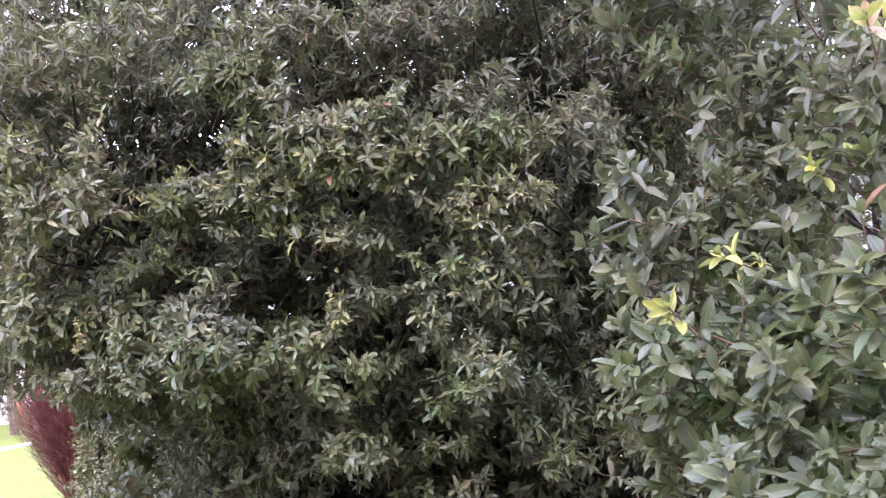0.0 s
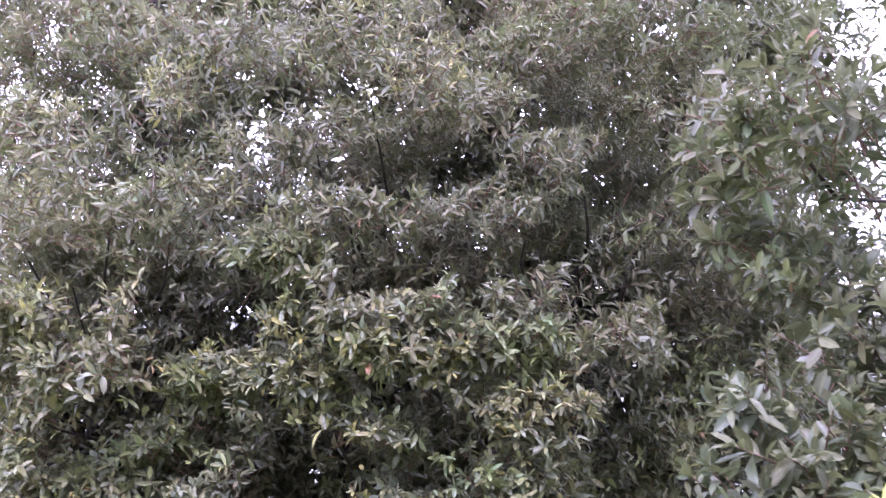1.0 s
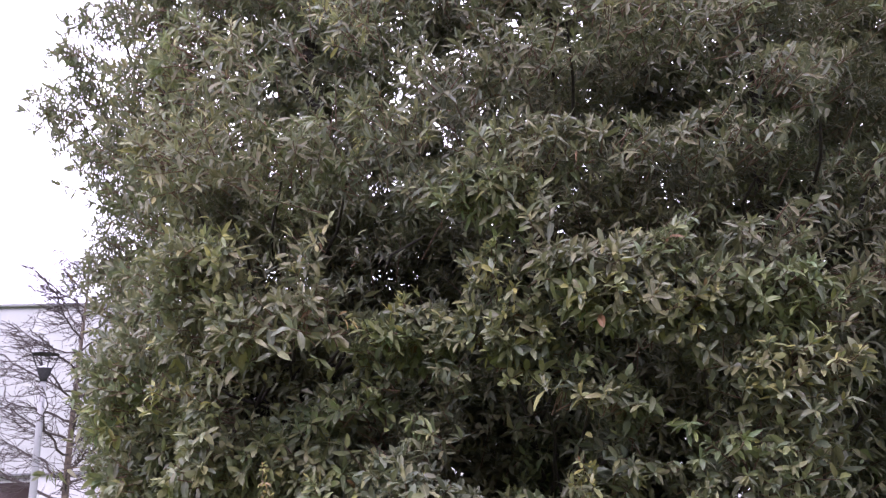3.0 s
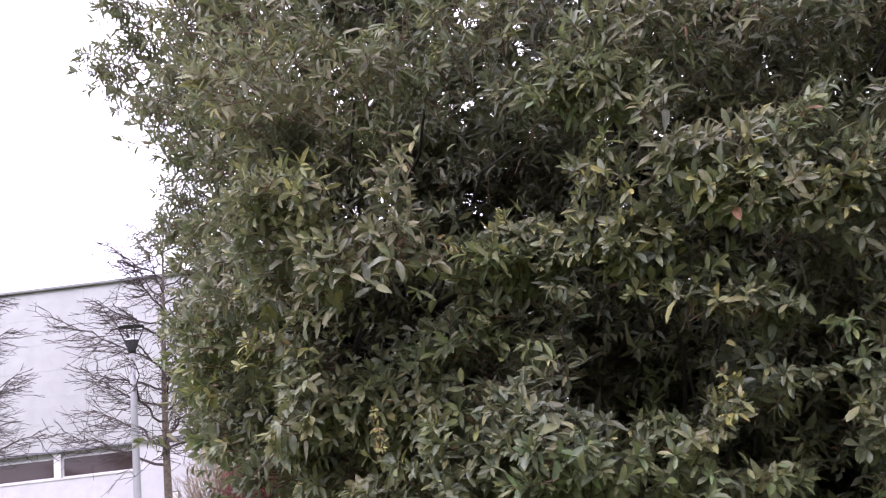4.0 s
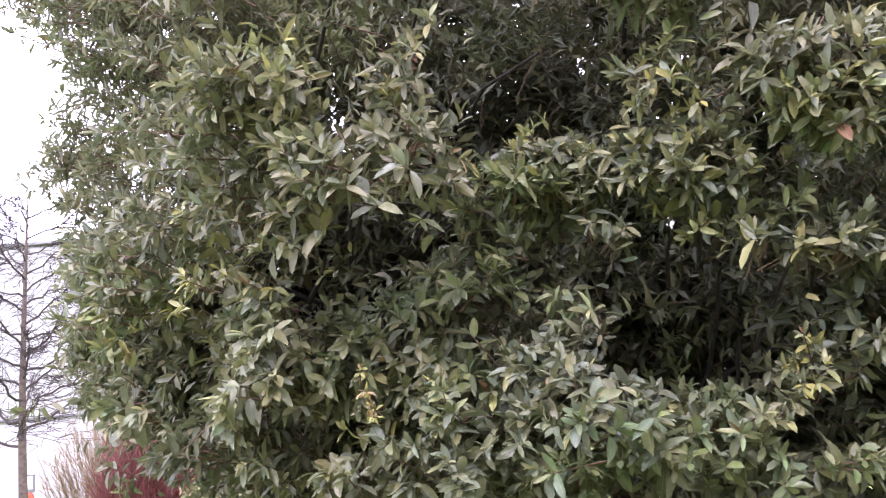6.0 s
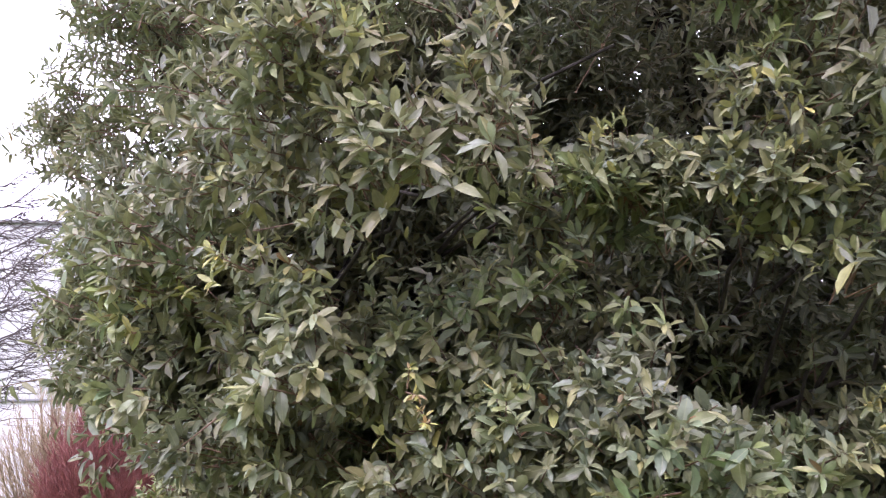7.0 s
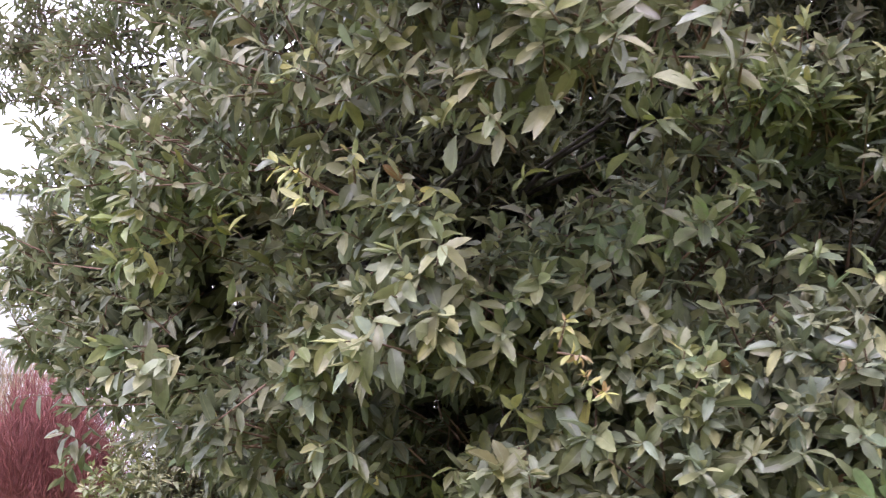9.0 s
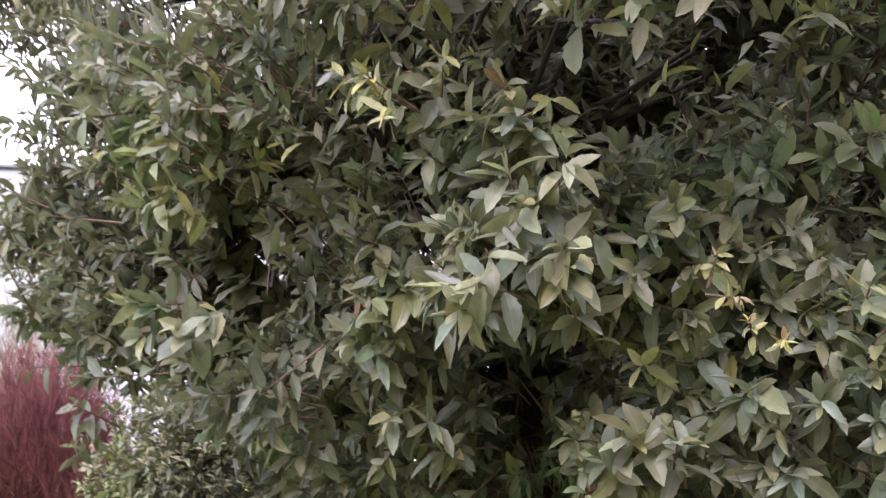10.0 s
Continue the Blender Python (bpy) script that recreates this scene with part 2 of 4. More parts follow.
FINE = leaf_grid(((0.14, 0.5), (0.45, 1.0), (0.80, 0.72)))
TOOTHED = leaf_grid(((0.10, 0.40), (0.27, 0.88), (0.31, 0.77), (0.46, 1.04), (0.50, 0.90), (0.66, 0.98), (0.70, 0.82), (0.86, 0.58)))
MIDDLING = leaf_grid(((0.30, 0.92), (0.70, 0.82)))
PLAIN = leaf_grid(((0.45, 1.0),))


def leaf_points(grid, base, ahead, face, length, width, curl):
    """The points of many leaves: base, direction, upper side, length, half width over length, bend."""
    side = unit(np.cross(ahead, face))
    face = np.cross(side, ahead)
    u, w = grid[0][None, :, None], grid[1][None, :, None] * width[:, None, None]
    lift = 0.5 * np.abs(w) - curl[:, None, None] * u * u
    bend = (0.14 * np.sin(41 * curl) + 0.05)[:, None, None] * u * u
    twist = (0.8 * np.sin(97 * curl))[:, None, None] * u * w
    return base[:, None] + length[:, None, None] * (ahead[:, None] * u + side[:, None] * (w + bend) + face[:, None] * (lift + twist))


def sprays(rng, place, ahead, reach, size, slim, tint, leaves=12, droop=0.05):
    """Leaves set round many twigs. Returns the leaves' data and the twigs' ends."""
    count = len(place)
    ahead = unit(ahead)
    side = unit(np.cross(ahead, np.array([0.2, 0.1, 0.97])))
    up = np.cross(side, ahead)
    k = np.arange(leaves)[None, :]
    along = 1.0 - 0.8 * (k / leaves) ** 1.7 + rng.normal(0, 0.03, (count, leaves))
    turn = 2.4 * k + rng.uniform(0, 6.28, (count, 1)) + rng.normal(0, 0.3, (count, leaves))
    open_ = np.radians(24 + 62 * (k / leaves) ** 0.8) + rng.normal(0, 0.2, (count, leaves))
    radial = side[:, None] * np.cos(turn)[..., None] + up[:, None] * np.sin(turn)[..., None]
    way = ahead[:, None] * np.cos(open_)[..., None] + radial * np.sin(open_)[..., None]
    way[..., 2] += rng.normal(0, 0.24, (count, leaves)) - np.broadcast_to(droop, count)[:, None]
    way = unit(way)
    base = place[:, None] + ahead[:, None] * (along * reach[:, None])[..., None]
    face = np.array([0.0, 0.0, 0.75]) + 0.7 * ahead[:, None] + rng.normal(0, 0.45, (count, leaves, 3))
    length = size[:, None] * rng.uniform(0.62, 1.18, (count, leaves)) * (0.72 + 0.36 * np.minimum(1.0, 2.2 * k / leaves))
    width = slim[:, None] * rng.uniform(0.82, 1.2, (count, leaves))
    curl = rng.normal(0.15, 0.24, (count, leaves))
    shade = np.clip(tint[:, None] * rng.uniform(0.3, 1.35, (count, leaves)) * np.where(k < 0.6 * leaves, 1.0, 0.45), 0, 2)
    flat = [v.reshape(count * leaves, *v.shape[2:]) for v in (base, way, face, length, width, curl, shade)]
    return flat, (place, place + ahead * (0.95 * reach)[:, None])


def foliage_mesh(name, data, material, grid=FINE):
    points = leaf_points(grid, *data[:6])
    count = len(points)
    each = len(grid[0])
    faces = (np.arange(count)[:, None, None] * each + grid[2][None]).reshape(-1, 3)
    uv = np.tile(np.stack([grid[0], 0.5 + 0.5 * grid[1]], 1), (count, 1))
    return mesh_from(name, points.reshape(-1, 3), faces, material, True, np.repeat(data[6], each), uv)


SINGLE_LEAVES = {}


def single_leaf(shape, shade, skin):
    """One of the shared leaf meshes: shape 0 to 3, shade 0 to 2."""
    if (shape, shade, skin.name) not in SINGLE_LEAVES:
        data = [np.array([v]) for v in ((0.0, 0, 0), (1.0, 0, 0), (0.0, 0, 1), 1.0, (0.15, 0.175, 0.20, 0.225)[shape], (0.05, 0.14, 0.22, 0.1)[shape], (0.02, 0.3, 0.8)[shade])]
        SINGLE_LEAVES[shape, shade, skin.name] = foliage_mesh("leaf", data, skin, TOOTHED)
    return SINGLE_LEAVES[shape, shade, skin.name]


def single_leaves(data, chosen, parent, skin):
    """The chosen leaves as objects of their own."""
    for n in np.flatnonzero(chosen):
        base, way, face, length, width, curl, shade = [v[n] for v in data]
        side = unit(np.cross(way, face))
        face = np.cross(side, way)
        shape = int(np.argmin(np.abs(np.array((0.15, 0.175, 0.20, 0.225)) - width)))
        leaf = child("leaf", single_leaf(shape, int(np.searchsorted((0.15, 0.55), shade)), skin), parent)
        m = Matrix.Identity(4)
        for k, axis in enumerate((way, -side, face)):
            for j in range(3):
                m[j][k] = axis[j] * length
        m.translation = Vector(base)
        leaf.matrix_basis = Matrix.Translation(-parent.location) @ m


def bough_sprays(rng, boughs, axis, density, leaf):
    """Sprays that fill each bough's cloud. A bough: middle x, y, z, half width, half height, leaf tint for young growth
    and brighter light.
    """
    places, ways, tints = [], [], []
    for x, y, z, rx, rz, lit_or_young in boughs:
        count = int(3 + density * math.pi * (rx + 0.03) * (rz + 0.03))
        if lit_or_young > 0.45:
            count = max(2, count // 5)
        p = unit(rng.normal(0, 1, (count, 3))) * rng.uniform(0.25, 1.0, (count, 1)) ** 0.5
        p = p * np.array((rx, 0.04 + 0.6 * min(rx, rz), rz))
        out = unit(np.array((x, y, z)) - np.array((axis[0], axis[1], z - 0.45)))
        ways.append(out + 0.55 * unit(p + 1e-6) + rng.normal(0, 0.33, (count, 3)) + np.array((0, 0, 0.12)))
        places.append(np.array((x, y, z)) + p - 0.13 * out)
        tints.append(np.full(count, lit_or_young))
    place, way, tint = np.concatenate(places), np.concatenate(ways), np.concatenate(tints)
    count = len(place)
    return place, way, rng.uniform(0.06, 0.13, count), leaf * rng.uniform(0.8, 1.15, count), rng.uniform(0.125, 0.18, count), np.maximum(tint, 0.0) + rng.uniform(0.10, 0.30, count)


def front(boughs, x, z, spread=0.26):
    """The depth of the crown's face, from the boughs near by."""
    b = np.array(boughs)
    w = np.exp(-((x[:, None] - b[None, :, 0]) ** 2 + (z[:, None] - b[None, :, 2]) ** 2) / (2 * spread * spread)) + 1e-9
    return (w * b[None, :, 1]).sum(1) / w.sum(1)


def limbs(rng, parent, stems, boughs, thick):
    """A crooked limb from the nearest stem to each bough."""
    for x, y, z, rx, rz, lit_or_young in boughs:
        stem = min(stems, key=lambda s: (s[0][0] - x) ** 2 + (s[0][1] - y) ** 2)
        line = np.array(stem)
        start_z = min(max(z - rng.uniform(0.2, 0.8) * math.dist((x, y), line[0][:2]), line[0][2] + 0.4), line[-1][2] - 0.1)
        start = np.array([np.interp(start_z, line[:, 2], line[:, k]) for k in range(3)])
        end = start + 0.78 * (np.array((x, y, z)) - start)
        s = np.linspace(0, 1, 7)[:, None]
        path = start * (1 - s) + end * s + np.array((0, 0, -0.08)) * np.sin(np.pi * s) + rng.normal(0, 0.07, (7, 3)) * np.sin(np.pi * s)
        child("limb", tube("limb", path - np.array(parent.location), np.linspace(thick, 0.004, 7) * (1 + rx), 6, OAK_BARK), parent)


# ---- the ground ----
bm = bmesh.new()
bmesh.ops.create_grid(bm, x_segments=60, y_segments=60, size=600.0)
for v in bm.verts:
    v.co.z = 0.0 if v.co.length < 70 else 0.25 * noise.noise(v.co * 0.02)
ground = part("ground", bm, GRASS, None)
tagged(ground, "bright green mown lawn", "lawn", "", "structure")

bm = bmesh.new()
edge = [(x, 21.5 + 2.3 * math.tanh(x + 9.5)) for x in np.linspace(-34, 30, 160)]
lows, highs = [bm.verts.new((x, y - 0.7, 0.03)) for x, y in edge], [bm.verts.new((x, y + 0.7, 0.03)) for x, y in edge]
for k in range(len(edge) - 1):
    bm.faces.new((lows[k], lows[k + 1], highs[k + 1], highs[k]))
made = bmesh.ops.extrude_face_region(bm, geom=bm.faces[:])
bmesh.ops.translate(bm, verts=[v for v in made["geom"] if isinstance(v, bmesh.types.BMVert)], vec=(0, 0, -0.06))
tagged(part("path", bm, CONCRETE, None), "pale concrete footpath across the lawn", "path", "", "structure")

bm = bmesh.new()
rim = []
for k in range(48):
    a = 2 * math.pi * k / 48
    r = 1 + 0.12 * noise.noise(Vector((math.cos(a), math.sin(a), 0.0)) * 1.7)
    rim.append(bm.verts.new((0.1 + 3.2 * r * math.cos(a), 5.2 + 2.6 * r * math.sin(a), 0.012)))
bm.faces.new(rim)
made = bmesh.ops.extrude_face_region(bm, geom=bm.faces[:])
bmesh.ops.translate(bm, verts=[v for v in made["geom"] if isinstance(v, bmesh.types.BMVert)], vec=(0, 0, -0.03))
tagged(part("planting_bed", bm, EARTH, None), "dark bare earth under the evergreen trees", "soil", "", "structure")


# ---- the office building behind the lawn ----
def building():
    house = thing("office_building", (-15.75, 33.0, 0.0), "long pale grey clad building with a strip of dark windows", "building")
    house.rotation_euler.z = radians(5)
    left, right, roof, low, high = -34.0, 40.0, 9.28, 2.2, 2.94
    part("wall", box(left, right, 0.30, 14.0, 0.0, roof - 0.2, 0.03), RENDERING, house)
    part("plinth_wall", box(left, right, 0.0, 0.295, 0.0, low - 0.06), RENDERING, house, "pale smooth rendered lower wall")
    part("ledge", box(left, right, -0.10, 0.29, high + 0.17, high + 0.24, 0.01), DARK_TRIM, house, "thin dark metal ledge above the windows")
    part("roof_edge", box(left - 0.1, right + 0.1, -0.12, 14.1, roof - 0.1, roof, 0.02), POLE_PAINT, house, "thin grey metal roof edge")
    part("roof", box(left, right, 0.1, 13.9, roof - 0.19, roof - 0.105), CLADDING, house)
    part("band_wall", box(-0.55, right, 0.0, 0.29, low - 0.055, high + 0.165), RENDERING, house)
    part("sill_band", box(left, -0.56, -0.03, 0.29, low - 0.055, low - 0.005, 0.01), WHITE_FRAME, house)
    for n in range(11):
        x1 = -0.62 - 2.92 * n
        window = part("window", window_frame(x1 - 2.65, x1, low, high), WHITE_FRAME, house, "white window frame with dark glass")
        part("pane", box(x1 - 2.6, x1 - 0.05, 0.17, 0.2, low + 0.05, high - 0.05), WINDOW_GLASS, window)
        part("mullion", box(x1, x1 + 0.265, 0.0, 0.29, low, high + 0.16, 0.01), WHITE_FRAME, house)
    for n in range(8):
        x = -1.35 - 1.39 * n
        light = part("wall_light", box(x - 0.17, x + 0.17, -0.07, -0.004, 0.86, 1.0, 0.02), DARK_TRIM, house, "small flat wall light with a pale lens")
        part("lens", box(x - 0.12, x + 0.12, -0.085, -0.072, 0.89, 0.97), LAMP_GLASS, light)
    course = (roof - 0.2 - high - 0.25) / 6
    shared = {}
    for row in range(6):
        for k in range(14):
            if row not in shared:
                me = bpy.data.meshes.new("cladding_panel")
                bm = box(0.004, 5.286, 0.0, 0.28, 0.0, course - 0.006, 0.003)
                bm.to_mesh(me)
                bm.free()
                me.materials.append(CLADDING)
                shared[row] = me
            child("cladding_panel", shared[row], house).location = (left + 5.29 * k, 0.003 * ((row * 7 + k * 3) % 3 - 1), high + 0.25 + course * row)


def window_frame(x0, x1, z0, z1):
    bm = bmesh.new()
    for a, b, c, d in ((x0, x1, z0, z0 + 0.05), (x0, x1, z1 - 0.05, z1), (x0, x0 + 0.05, z0 + 0.05, z1 - 0.05), (x1 - 0.05, x1, z0 + 0.05, z1 - 0.05)):
        add_box(bm, a, b, 0.12, 0.28, c, d)
    return bm


building()


# ---- an unseen plain wall, added behind the camera to block low sky light ----
tagged(part("unseen_light_block", box(-30.0, 30.0, -9.4, -9.0, 0.0, 8.0, 0.02), CLADDING, None), "unseen plain grey wall, added to block low light on the trees", "wall", "", "structure")


# ---- the street lamp ----
def street_lamp(x, y):
    lamp = thing("street_lamp", (x, y, 0), "pale grey lamp post with a black cone lantern", "street lamp")
    lamp.scale = (1.5, 1.5, 1.41)
    part("pole", lathe(bmesh.new(), [(0.095, 0.0), (0.095, 0.55), (0.068, 0.62), (0.06, 2.2), (0.05, 3.60)]), POLE_PAINT, lamp)
    part("base_plate", lathe(bmesh.new(), [(0.17, 0.0), (0.17, 0.03), (0.12, 0.05)]), POLE_PAINT, lamp)
    part("lantern_cup", lathe(bmesh.new(), [(0.06, 3.58), (0.075, 3.66), (0.125, 3.80), (0.13, 3.83)]), LAMP_BLACK, lamp, "black metal cup of the lantern")
    part("lens", lathe(bmesh.new(), [(0.09, 3.82), (0.09, 3.85), (0.04, 3.88)]), LAMP_GLASS, lamp, "pale lantern lens")
    part("lid", lathe(bmesh.new(), [(0.225, 4.088), (0.23, 4.096), (0.12, 4.106), (0.02, 4.110)]), LAMP_BLACK, lamp, "flat black lantern lid")
    for k in range(4):
        a = math.pi / 4 + math.pi / 2 * k
        c, s = math.cos(a), math.sin(a)
        line = [(0.12 * c, 0.12 * s, 3.81), (0.18 * c, 0.18 * s, 3.95), (0.23 * c, 0.23 * s, 4.09)]
        child("strut", tube("strut", line, [0.011] * 3, 6, LAMP_BLACK), lamp)


street_lamp(-11.94, 24.0)


# ---- a marker post with a small board ----
def marker_post(x, y):
    post = thing("marker_post", (x, y, 0), "red marker post with a small white framed board", "sign")
    part("post", lathe(bmesh.new(), [(0.15, 0.0), (0.15, 0.62), (0.13, 0.74), (0.05, 0.8)]), SIGN_RED, post)
    part("collar", lathe(bmesh.new(), [(0.18, 0.44), (0.18, 0.52), (0.155, 0.55)]), SIGN_RED, post)
    part("frame", box(-0.17, 0.17, -0.03, 0.03, 0.79, 1.32, 0.01), DARK_TRIM, post, "dark grey board frame")
    part("board", box(-0.125, 0.125, -0.045, -0.034, 0.90, 1.28), SIGN_WHITE, post, "plain white board")


marker_post(-13.57, 30.0)


# ---- bare trees on the lawn ----
def bare_tree(x, y, height, seed, label):
    rng = np.random.default_rng(seed)
    tree = thing("bare_tree", (x, y, -0.6), label, "tree", "", "bare trees on the lawn")
    tree.scale = (1.41, 1.41, 1.41)
    n = 16
    s = np.linspace(0, 1, n)
    line = np.stack([0.12 * np.sin(3 * s + seed), 0.1 * np.cos(2.3 * s), height * s], 1)
    line[:, :2] -= line[0, :2]
    child("trunk", tube("trunk", line, 0.085 * (1 - s) ** 0.8 + 0.008, 10, BARE_BARK), tree)
    z, turn = 1.9, 0.5
    a, b, ra, rb = [], [], [], []
    while z < height * 0.97:
        base = np.array([np.interp(z, line[:, 2], line[:, k]) for k in range(3)])
        rest = 1 - z / height
        reach = (0.7 + 2.6 * rest ** 0.6) * rng.uniform(0.55, 1.1)
        turn += 2.4 + rng.normal(0, 0.3)
        way = np.array((math.cos(turn), math.sin(turn), 0.0))
        steps, thick, rise, lift = 10, 0.010 + 0.022 * rest, 0.25 + 0.6 * (1 - rest) + rng.normal(0, 0.12), rng.uniform(0.1, 0.7)
        limb = [base]
        for k in range(steps):
            u, p = k / steps, limb[-1]
            q = p + reach / steps * unit(way + np.array((0, 0, rise - 0.25 + lift * u)) + rng.normal(0, 0.22, 3))
            for j in range(4 if k > 1 else 0):
                r = q + (p - q) * rng.random()
                w = unit(way * 1.1 + rng.normal(0, 0.6, 3) * (1, 1, 0.55))
                length = reach * (1 - 0.55 * u) * rng.uniform(0.22, 0.6)
                for i in range(4):
                    e = r + length * 0.3 * unit(w + np.array((0, 0, 0.10 * i - 0.1)) + rng.normal(0, 0.2, 3))
                    a.append(r), b.append(e), ra.append(0.0085 - 0.0012 * i), rb.append(0.0073 - 0.0012 * i)
                    if i < 3:
                        t = e + length * 0.34 * unit(w + rng.normal(0, 0.55, 3) * (1, 1, 0.6) + np.array((0, 0, 0.1)))
                        a.append(e), b.append(t), ra.append(0.0062), rb.append(0.0045)
                    r = e
            limb.append(q)
        child("branch", tube("branch", limb, np.linspace(thick + 0.005, 0.007, steps + 1), 5, BARE_TWIG), tree)
        z += 0.10 + 0.06 * rng.random()
    child("twig", mesh_from("twig", *rods(a, b, np.array(ra), np.array(rb), 3), BARE_TWIG), tree, "", "stuff")


bare_tree(-11.95, 26.0, 6.65, 4, "leafless young tree with level, upturned branches")
bare_tree(-18.4, 25.0, 6.4, 14, "leafless young tree on the lawn")


# ---- coloured winter stems behind the trees ----
def stem_shrub(name, x, y, rx, ry, height, count, material, label, seed, splay):
    """A dome of thin stems that part near the ground and fork again and again towards the outside."""
    rng = np.random.default_rng(seed)
    shrub = thing(name, (x, y, 0), label, "shrub")
    a, b = [], []
    for n in range(count):
        turn, out = rng.uniform(0, 6.283), rng.random() ** 0.55
        line = [np.array((0.12 * rx * math.cos(turn) * rng.random(), 0.12 * ry * math.sin(turn) * rng.random(), 0.0))]
        tall = height * rng.uniform(0.76, 1.0) * (1 - 0.32 * out ** 2)
        tip = np.array((rx * out * math.cos(turn), ry * out * math.sin(turn), tall))
        sway = rng.normal(0, 0.03, 3)
        for k in range(1, 9):
            u = k / 8
            q = tip * (u ** (0.75 / splay), u ** (0.75 / splay), u) + sway * math.sin(5 * u) + rng.normal(0, 0.012, 3)
            p = line[-1]
            way = unit(q - p)
            for j in range(8 if k > 3 else 1):
                s = q + (p - q) * rng.random()
                w = unit(way + rng.normal(0, 0.45, 3) + 0.35 * unit(tip * (1, 1, 0.3)))
                e = s + rng.uniform(0.05, 0.15) * w
                f = e + rng.uniform(0.04, 0.12) * unit(w + rng.normal(0, 0.4, 3) + np.array((0, 0, 0.25)))
                a += [s, e]
                b += [e, f]
            line.append(q)
        child("stem", tube("stem", line, np.linspace(0.0065, 0.002, 9), 4, material), shrub)
    child("twig", mesh_from("twig", *rods(a, b, np.tile((0.0026, 0.0020), len(a) // 2), np.tile((0.0020, 0.0012), len(a) // 2), 3), material), shrub, "", "stuff")


stem_shrub("red_dogwood", -3.43, 9.0, 0.54, 0.54, 1.97, 300, RED_STEM, "dense leafless shrub of thin dark red stems", 21, 1.0)
stem_shrub("pale_dogwood", -4.02, 10.1, 0.78, 0.6, 2.3, 200, PALE_STEM, "leafless shrub of thin pale tan stems", 22, 1.0)


# ---- a low small-leaved shrub under the skirt of the tree ----
def low_shrub(x, y, rx, ry, height, seed):
    rng = np.random.default_rng(seed)
    shrub = thing("low_shrub", (x, y, 0), "low evergreen shrub with small glossy olive leaves", "shrub")
    count = 3900
    p = unit(rng.normal(0, 1, (count, 3))) * rng.uniform(0.35, 1.0, (count, 1)) ** 0.4
    p[:, 2] = np.abs(p[:, 2])
    p[:, :2] *= 1.15 - 0.45 * p[:, 2:]
    place = p * np.array((rx, ry, height - 0.08)) * (0.92 + 0.12 * np.sin(7 * p[:, :1] + 5 * p[:, 1:2]))
    data, ends = sprays(rng, place, p + np.array((0, 0, 0.7)) + rng.normal(0, 0.35, (count, 3)), rng.uniform(0.05, 0.12, count), rng.uniform(0.042, 0.064, count), rng.uniform(0.16, 0.21, count), rng.uniform(0, 0.3, count) ** 1.5, 11)
    child("foliage", foliage_mesh("foliage", data, SHRUB_LEAF, PLAIN), shrub, "", "stuff")
    roots = np.stack([rng.normal(0, 0.06, 90), rng.normal(0, 0.06, 90), np.zeros(90)], 1)
    child("stem", mesh_from("stem", *rods(roots, place[:90] * 0.95, 0.009, 0.004, 5), OAK_TWIG), shrub, "", "stuff")
    child("twig", mesh_from("twig", *rods(ends[0], ends[1], 0.0022, 0.0012), OAK_TWIG), shrub, "", "stuff")


low_shrub(-2.22, 7.4, 0.82, 0.6, 2.0, 31)

# ---- the evergreen oaks: middle x, y, z, half width, half height and leaf tint (young growth, brighter light) of each bough ----
UPPER = [
    (-0.65, 3.48, 2.54, 0.15, 0.08, 0.0), (-0.46, 3.48, 2.73, 0.15, 0.08, 0.1),
    (0.21, 3.46, 2.71, 0.21, 0.12, 0.0), (-0.21, 3.47, 2.72, 0.19, 0.06, 0.0),
    (0.43, 3.42, 2.89, 0.13, 0.1, 0.0), (-0.13, 3.41, 2.17, 0.22, 0.09, 0.1),
    (-0.63, 3.61, 2.07, 0.21, 0.07, 0.1), (-0.96, 3.71, 2.17, 0.15, 0.06, 0.0),
    (-0.3, 3.37, 2.27, 0.14, 0.05, 0.0), (0.24, 3.46, 2.22, 0.14, 0.11, 0.0),
    (-0.07, 3.43, 2.37, 0.1, 0.07, 0.0), (0.35, 3.43, 1.94, 0.18, 0.09, 0.25),
    (0.16, 3.47, 2.01, 0.14, 0.07, 0.0), (-1.38, 3.43, 2.11, 0.22, 0.11, 0.1),
    (-1.61, 3.46, 2.37, 0.12, 0.1, 0.3), (-1.22, 3.54, 2.42, 0.13, 0.08, 0.0),
]
UPPER_LEFT = [
    (-1.02, 3.62, 2.84, 0.15, 0.13, 0.5), (-1.34, 3.49, 2.88, 0.18, 0.12, 0.0),
    (-1.13, 3.48, 3.25, 0.1, 0.1, 0.4), (-0.78, 3.54, 3.01, 0.18, 0.11, 0.0),
    (-0.49, 3.52, 3.08, 0.19, 0.11, 0.0), (-0.09, 3.45, 3.27, 0.17, 0.1, 0.35),
    (0.2, 3.4, 3.13, 0.13, 0.12, 0.0), (-0.6, 3.53, 3.45, 0.21, 0.12, 0.0),
    (-1.02, 3.48, 3.58, 0.26, 0.13, 0.1), (-1.64, 3.39, 3.06, 0.18, 0.13, 0.2),
    (-1.72, 3.41, 2.71, 0.17, 0.14, 0.2), (-1.43, 3.47, 2.67, 0.15, 0.11, 0.0),
    (-1.95, 4.4, 4.06, 0.25, 0.16, 0.0), (-0.29, 3.43, 3.5, 0.18, 0.09, 0.2),
    (0.5, 3.7, 3.57, 0.28, 0.13, 0.0), (0.73, 3.44, 2.17, 0.17, 0.1, 0.0),
]
